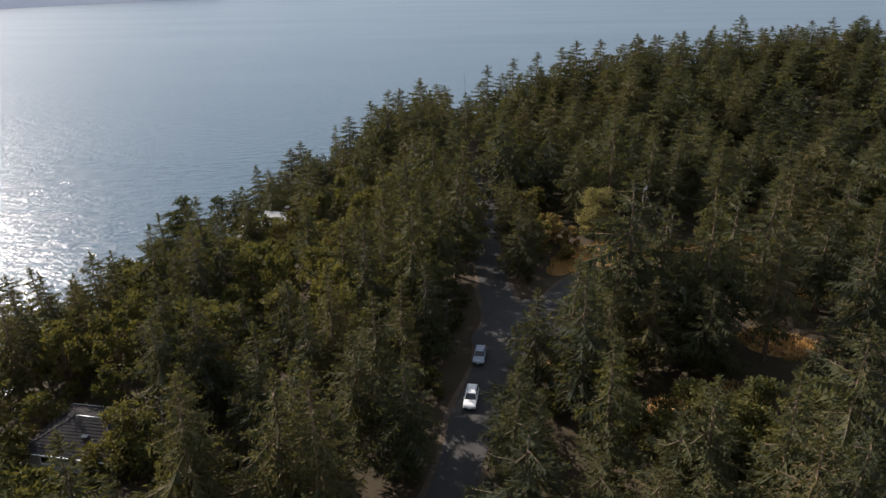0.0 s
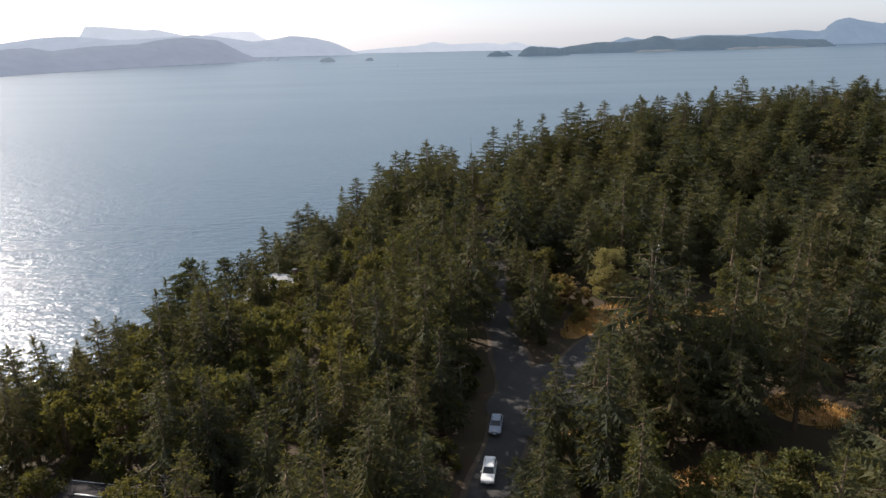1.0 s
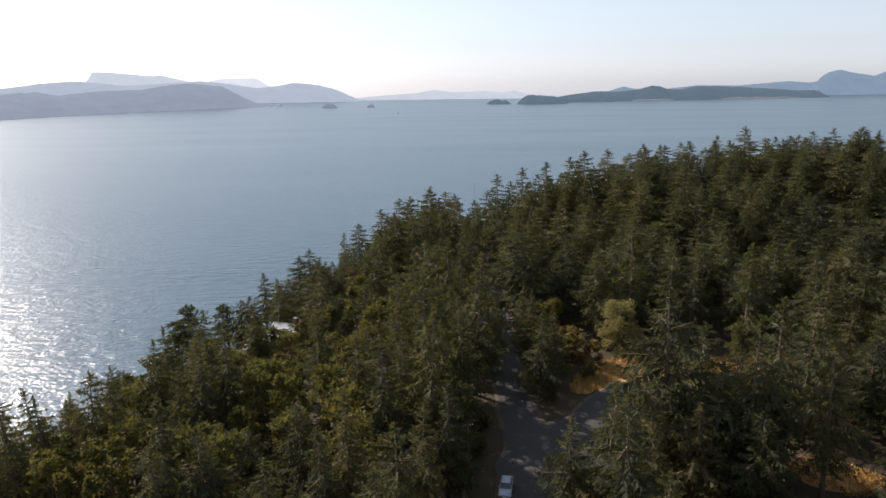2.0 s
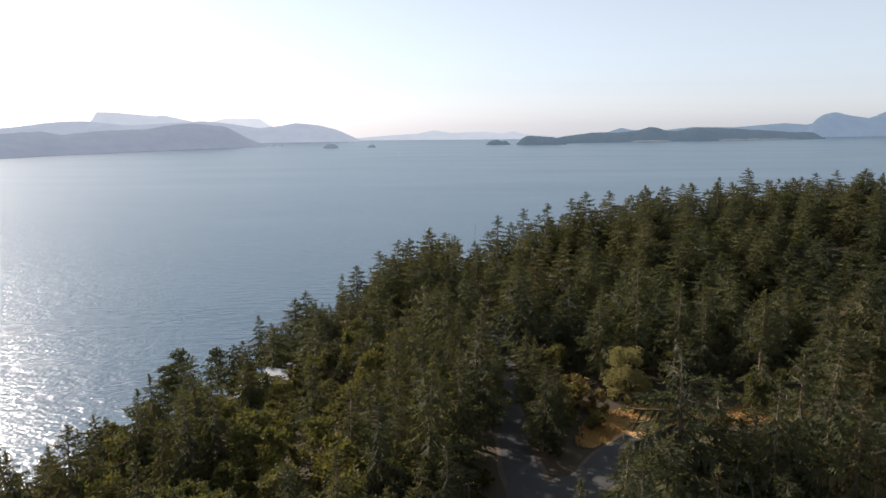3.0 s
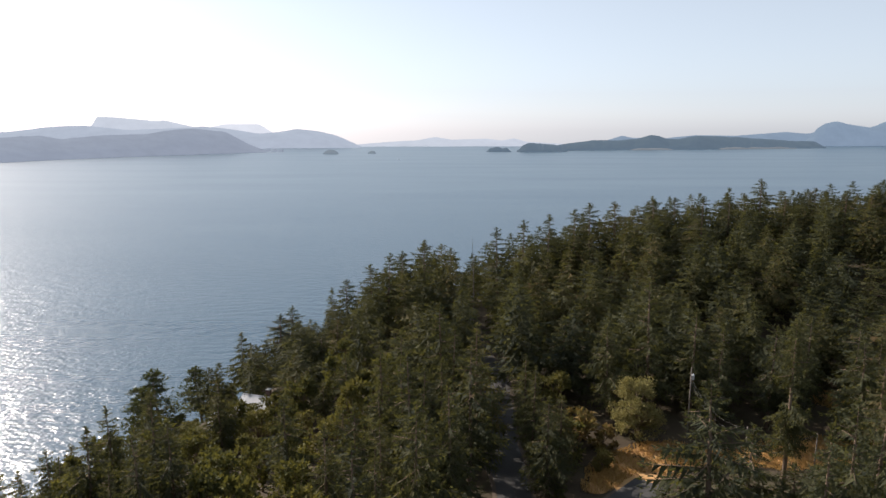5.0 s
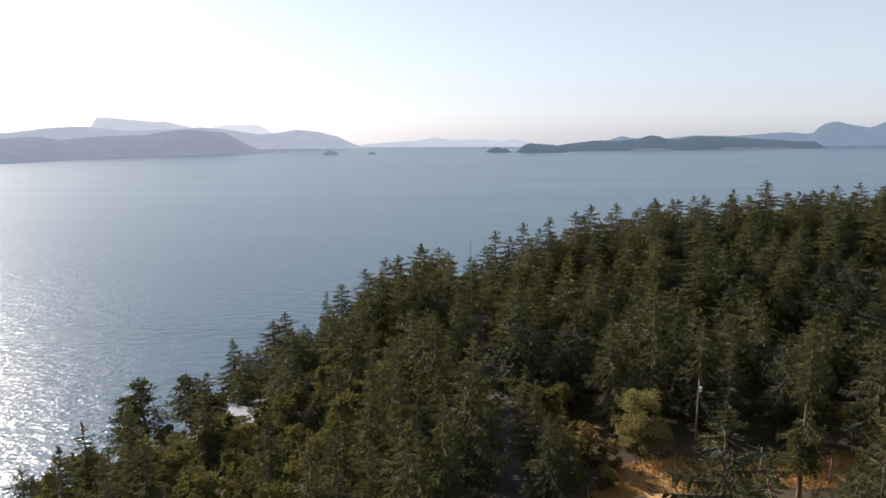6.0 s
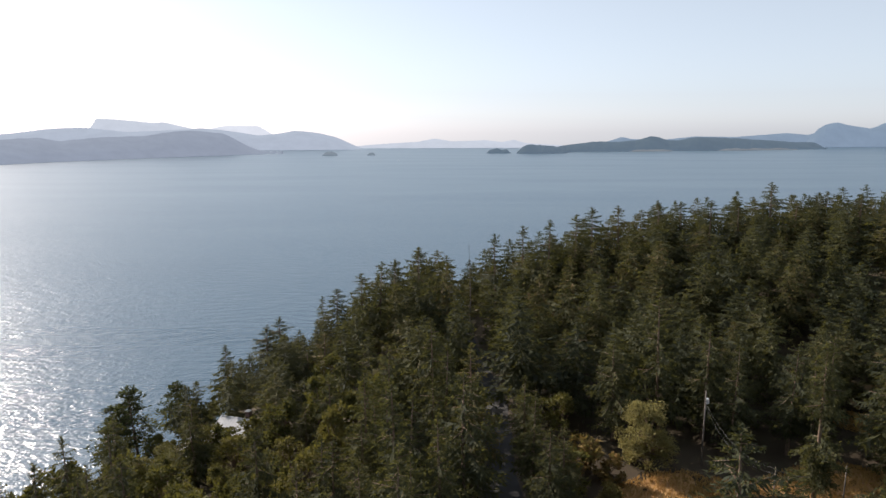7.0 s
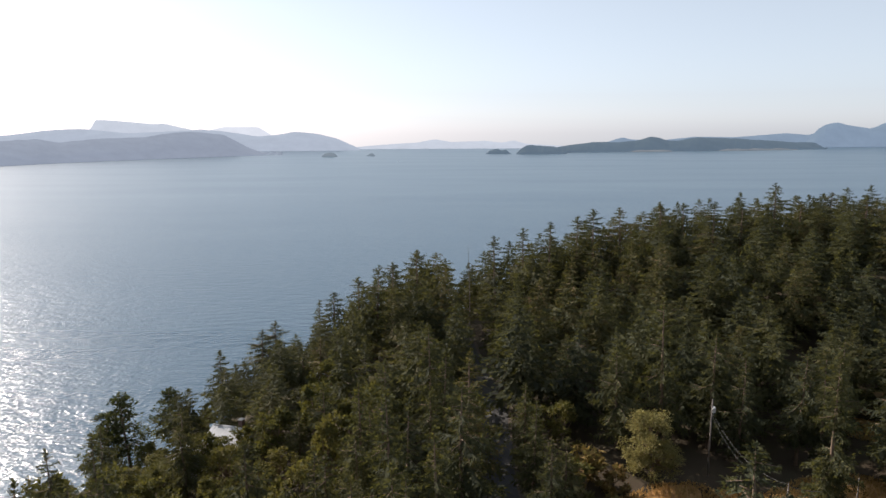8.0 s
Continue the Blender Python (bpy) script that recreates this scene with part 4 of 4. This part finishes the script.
def cable(a, b, sag, radius, label):
    pts = [(a[0] + (b[0] - a[0]) * q, a[1] + (b[1] - a[1]) * q, a[2] + (b[2] - a[2]) * q - 4 * sag * q * (1 - q)) for q in np.linspace(0, 1, 25)]
    return tagged(new("cable", tubes("cable", [(pts, [radius] * 25)], CABLE, 5)), label, "cable", "overhead cables")


pole("utility_pole", 43.2, 136.2, 59.0 - height(43.2, 136.2), "tall wooden utility pole with a grey transformer", False, True)
pole("utility_pole", -0.2, 95.6, 51.3 - height(-0.2, 95.6), "short pale utility pole with a crossarm", True)
pole("cable_post", 60.2, 124.2, 51.9 - height(60.2, 124.2), "plain wooden post carrying a cable", False, thick=0.12)
pole("utility_pole", 38.0, 103.0, 63.2 - height(38.0, 103.0), "dark slender utility pole among young firs", False, thick=0.085)
cable((38.0, 103.0, 62.9), (60.2, 124.2, 51.7), 1.3, 0.042, "thick twisted cable hanging between posts")
cable((43.2, 136.2, 57.0), (38.0, 103.0, 63.0), 2.2, 0.018, "thin cable slung between two poles")
cable((43.2, 136.2, 56.4), (38.0, 103.0, 62.4), 2.6, 0.016, "thin cable slung between two poles")

# ---- dead trees, shrubs and dry grass ----


def dead_tree(x, y, tall, seed, label, limbs=16, spread=2.4):
    rng = np.random.default_rng(seed)
    root = tagged(new("dead_tree"), label, "dead tree", "dead trees")
    root.matrix_basis = pose(x, y, height(x, y))
    stem = [np.array([0.4 * math.sin(3 * q + seed), 0.3 * q, tall * q - 0.5 * (q == 0)]) for q in np.linspace(0, 1, 7)]
    linked("trunk", tubes("trunk", [(stem, list(np.linspace(0.2, 0.025, 7)))], GREY_WOOD, 7), root)
    for k in range(limbs):
        q = rng.uniform(0.3, 0.97)
        b = np.array([np.interp(q, np.linspace(0, 1, 7), [s[i] for s in stem]) for i in range(3)])
        az, r = k * 2.4, spread * (1.15 - q) * rng.uniform(0.6, 1.2) + 0.3
        e = b + r * np.array([math.cos(az), math.sin(az), rng.uniform(0.1, 0.7)])
        m = (b + e) / 2 + rng.normal(0, 0.1 * r, 3)
        tw = m + 0.45 * r * unit(rng.normal(0, 1, 3) + (e - b) / r)
        linked("limb", tubes("limb", [([b, m, e], [0.06, 0.04, 0.012]), ([m, (m + tw) / 2, tw], [0.03, 0.02, 0.008])], GREY_WOOD, 5), root)
    return root


dead_tree(-35.5, 66.5, 9.0, 3, "bare grey dead tree with forked limbs", 18, 3.6)
dead_tree(-38.5, 70.5, 8.0, 5, "bare grey dead tree beside the garden", 14, 3.0)
dead_tree(7.0, 230.0, 68.8 - height(7, 230), 7, "thin dead spire standing over the ridge", 14, 1.2)

SHRUBS = [kind_of_tree(broadleaf(s, 3.4, 9.0, 22, 60, 0.7), m, BARK, 4) for s, m in [(61, AUTUMN), (62, LEAVES), (63, LEAVES)]]


def shrub(x, y, tall, model, label, girth=None):
    return tree("shrub", SHRUBS[model], x, y, tall, 9.0, label, "roadside shrubs", girth=girth or tall / 9.0 * 1.25)


for x, y, tall in [(24.8, 124.6, 4.2), (26.4, 131.5, 5.0), (74, 111, 5.0), (22.5, 133, 7.5), (66, 100, 4.0), (17.0, 80.0, 2.2)]:
    shrub(x, y, tall, 0, "yellowing autumn shrub at the clearing's edge")
for x, y, tall in [(1.5, 97.5, 3.6), (0.2, 101.5, 3.2), (2.6, 105, 3.0), (-1.0, 90, 3.5), (64, 116, 4.2), (66.5, 119.5, 4.6), (69, 114, 5.2), (62, 112, 3.4), (-2.5, 80, 3.2), (18.5, 128.5, 7.5)]:
    shrub(x, y, tall, 1, "green roadside shrub in olive leaf")
for x, y, tall in [(-48.5, 149.5, 7.2), (-45.6, 150.6, 9.0), (-41.8, 149.8, 7.6), (-38.2, 151.0, 8.6)]:
    tree("arbutus", BROAD[int(tall * 10) % 3], x, y, tall, 9.0, "low broadleaf tree before the metal-roofed house", "broadleaf trees", girth=0.95)
for x, y, tall in [(-57.5, 146.0, 6.5), (-54.5, 150.5, 6.0), (-60.5, 150.0, 6.0), (-56.5, 154.5, 5.5), (-62.0, 156.0, 5.5), (-52.5, 146.5, 6.5), (-65.0, 149.0, 6.0), (-59.5, 160.0, 5.0)]:
    tree("arbutus", BROAD[int(tall * 10 + abs(x)) % 3], x, y, tall, 9.0, "low broadleaf tree on the slope above the water", "broadleaf trees", girth=0.95)
for x, y, tall in [(-53.5, 63.0, 6.0), (-40.0, 64.0, 6.5), (-38.5, 73.0, 8.0), (-55.0, 72.5, 8.5), (-47.5, 76.5, 9.0)]:
    tree("arbutus", BROAD[int(tall * 10) % 3], x, y, tall, 9.0, "dark broadleaf tree crowding the hip-roofed house", "broadleaf trees", girth=0.9)
for x, y, tall in [(26, 62, 8.0), (30, 66, 8.5), (34, 62, 9.0), (38, 66.5, 8.0), (31, 58, 9.0), (36.5, 57, 8.5), (25, 56.5, 8.0), (42, 61, 8.5)]:
    tree("arbutus", BROAD[int(tall * 10) % 3], x, y, tall, 9.0, "low broadleaf tree in a dark thicket beside the drive", "broadleaf trees", girth=1.1)
for k in range(70):
    x, y = float(pick.uniform(-60, 62)), float(pick.uniform(46, 150))
    if free(x, y) and from_line(np.array([x]), np.array([y]), SHORE)[0][0] > 10:
        shrub(x, y, float(pick.uniform(2.0, 4.5)), 2, "undergrowth shrub in the shade of the firs")


def dry_grass():
    rng = np.random.default_rng(9)
    P, D, L = [], [], []
    for cx, cy, rx, ry, turn in CLEARINGS:
        n = int(rx * ry * 90)
        r, w = np.sqrt(rng.random(n)) * 1.3, rng.uniform(0, 6.28, n)
        u, q = rx * r * np.cos(w), ry * r * np.sin(w)
        x, y = cx + u * math.cos(turn) - q * math.sin(turn), cy + u * math.sin(turn) + q * math.cos(turn)
        keep = (from_line(x, y, SIDE_ROAD)[0] > 3.6) & (from_line(x, y, ROAD)[0] > 3.4) & (from_line(x, y, DRIVE)[0] > 3.2)
        x, y = x[keep], y[keep]
        P.append(np.column_stack([x, y, ground(x, y) + 0.05]))
        D.append(unit(np.column_stack([rng.normal(0, 0.4, len(x)), rng.normal(0, 0.4, len(x)), np.ones(len(x))])))
        L.append(rng.uniform(0.25, 0.75, len(x)))
    P, D, L = np.concatenate(P), np.concatenate(D), np.concatenate(L)
    v, f = sprays(P, D, L, 0.16 * L, rng)
    tagged(new("dry_grass", mesh_from("dry_grass", v, f, DRY_BLADES)), "tufts of orange dry grass on the clearings", "grass", "", "stuff")


dry_grass()


def shore_rocks():
    """Boulders along the water's edge."""
    rng = np.random.default_rng(12)
    for k in range(60):
        q = rng.uniform(0, 1)
        y = 60 + 190 * q
        x = float(np.interp(y, SHORE[:, 1], SHORE[:, 0])) + rng.normal(1, 2.0)
        bm = bmesh.new()
        bmesh.ops.create_icosphere(bm, subdivisions=2, radius=1.0)
        s = rng.uniform(0.6, 2.4)
        off = Vector(rng.uniform(0, 50, 3))
        for v in bm.verts:
            v.co *= 1 + 0.45 * noise.noise(v.co * 1.1 + off)
        bmesh.ops.transform(bm, matrix=pose(x, y, max(height(x, y), -0.3), 0, 0, rng.uniform(0, 360)) @ Matrix.Diagonal((s * 1.3, s, s * 0.7, 1)), verts=bm.verts)
        tagged(part("boulder", bm, ROCK), "grey shore boulder at the waterline", "rock", "shore boulders")


shore_rocks()


# ---- on the water ----
FOAM = surface("foam", [(0.2, (0.2, 0.24, 0.27)), (0.8, (0.34, 0.38, 0.41))], 0.2, 2, 0.9, 0, 0.3, 0.1, 0.2)


def motor_boat(x, y, turn, label):
    root = tagged(new("motor_boat"), label, "boat", "boats")
    root.matrix_basis = pose(x, y, 0, 0, 0, turn)
    bm = bmesh.new()
    rows = []
    for yy, w, z in [(-5, 1.5, 1.0), (-2, 1.7, 1.05), (2, 1.5, 1.2), (4.4, 0.7, 1.45), (5.4, 0.05, 1.6)]:
        rows.append([bm.verts.new(c) for c in [(-w, yy, z), (-w * 0.75, yy, -0.3), (w * 0.75, yy, -0.3), (w, yy, z)]])
    for p, q in zip(rows[:-1], rows[1:]):
        for i in range(4):
            j = (i + 1) % 4
            bm.faces.new((p[i], p[j], q[j], q[i]))
    bm.faces.new(rows[0])
    bm.faces.new(rows[-1][::-1])
    bmesh.ops.recalc_face_normals(bm, faces=bm.faces[:])
    part("hull", bm, WHITE_PAINT, root)
    put_box("cabin", root, WHITE_PAINT, (0, -0.6, 1.75), (2.2, 3.6, 1.4), 0.12)
    put_box("windscreen", root, GLASS, (0, 1.24, 1.95), (1.9, 0.06, 0.6), 0.02)
    linked("mast", tubes("mast", [([(0, -1, 2.4), (0, -1, 5.0)], [0.06, 0.03])], GALV, 6), root)
    return root


motor_boat(-173, 2473, 70, "small white motor boat far out on the strait")


def wake(cx, cy, length, width, turn, seed):
    """A broken streak of foam on the water."""
    rng = np.random.default_rng(seed)
    n = 26
    s, u = rng.uniform(-0.5, 0.5, n) * length, rng.normal(0, 0.35, n) * width
    a = radians(turn)
    x, y = cx + s * math.cos(a) - u * math.sin(a), cy + s * math.sin(a) + u * math.cos(a)
    P = np.column_stack([x, y, np.full(n, 0.12) + 0.002 * np.arange(n)])
    d = np.column_stack([np.cos(a + rng.normal(0, 0.2, n)), np.sin(a + rng.normal(0, 0.2, n)), np.zeros(n)])
    L, W = rng.uniform(2, 7, n), rng.uniform(0.3, 0.9, n)
    side = np.column_stack([-d[:, 1], d[:, 0], np.zeros(n)])
    v = np.stack([P, P + d * L[:, None] * 0.5 + side * W[:, None], P + d * L[:, None], P + d * L[:, None] * 0.5 - side * W[:, None]], 1).reshape(-1, 3)
    me = mesh_from("wake", v, np.arange(4 * n).reshape(-1, 4), FOAM)
    tagged(new("wake", me), "thin streak of white foam on the sea", "foam", "", "stuff")


wake(31, 1295, 55, 10, 62, 1)
wake(-96, 1045, 30, 8, 50, 2)
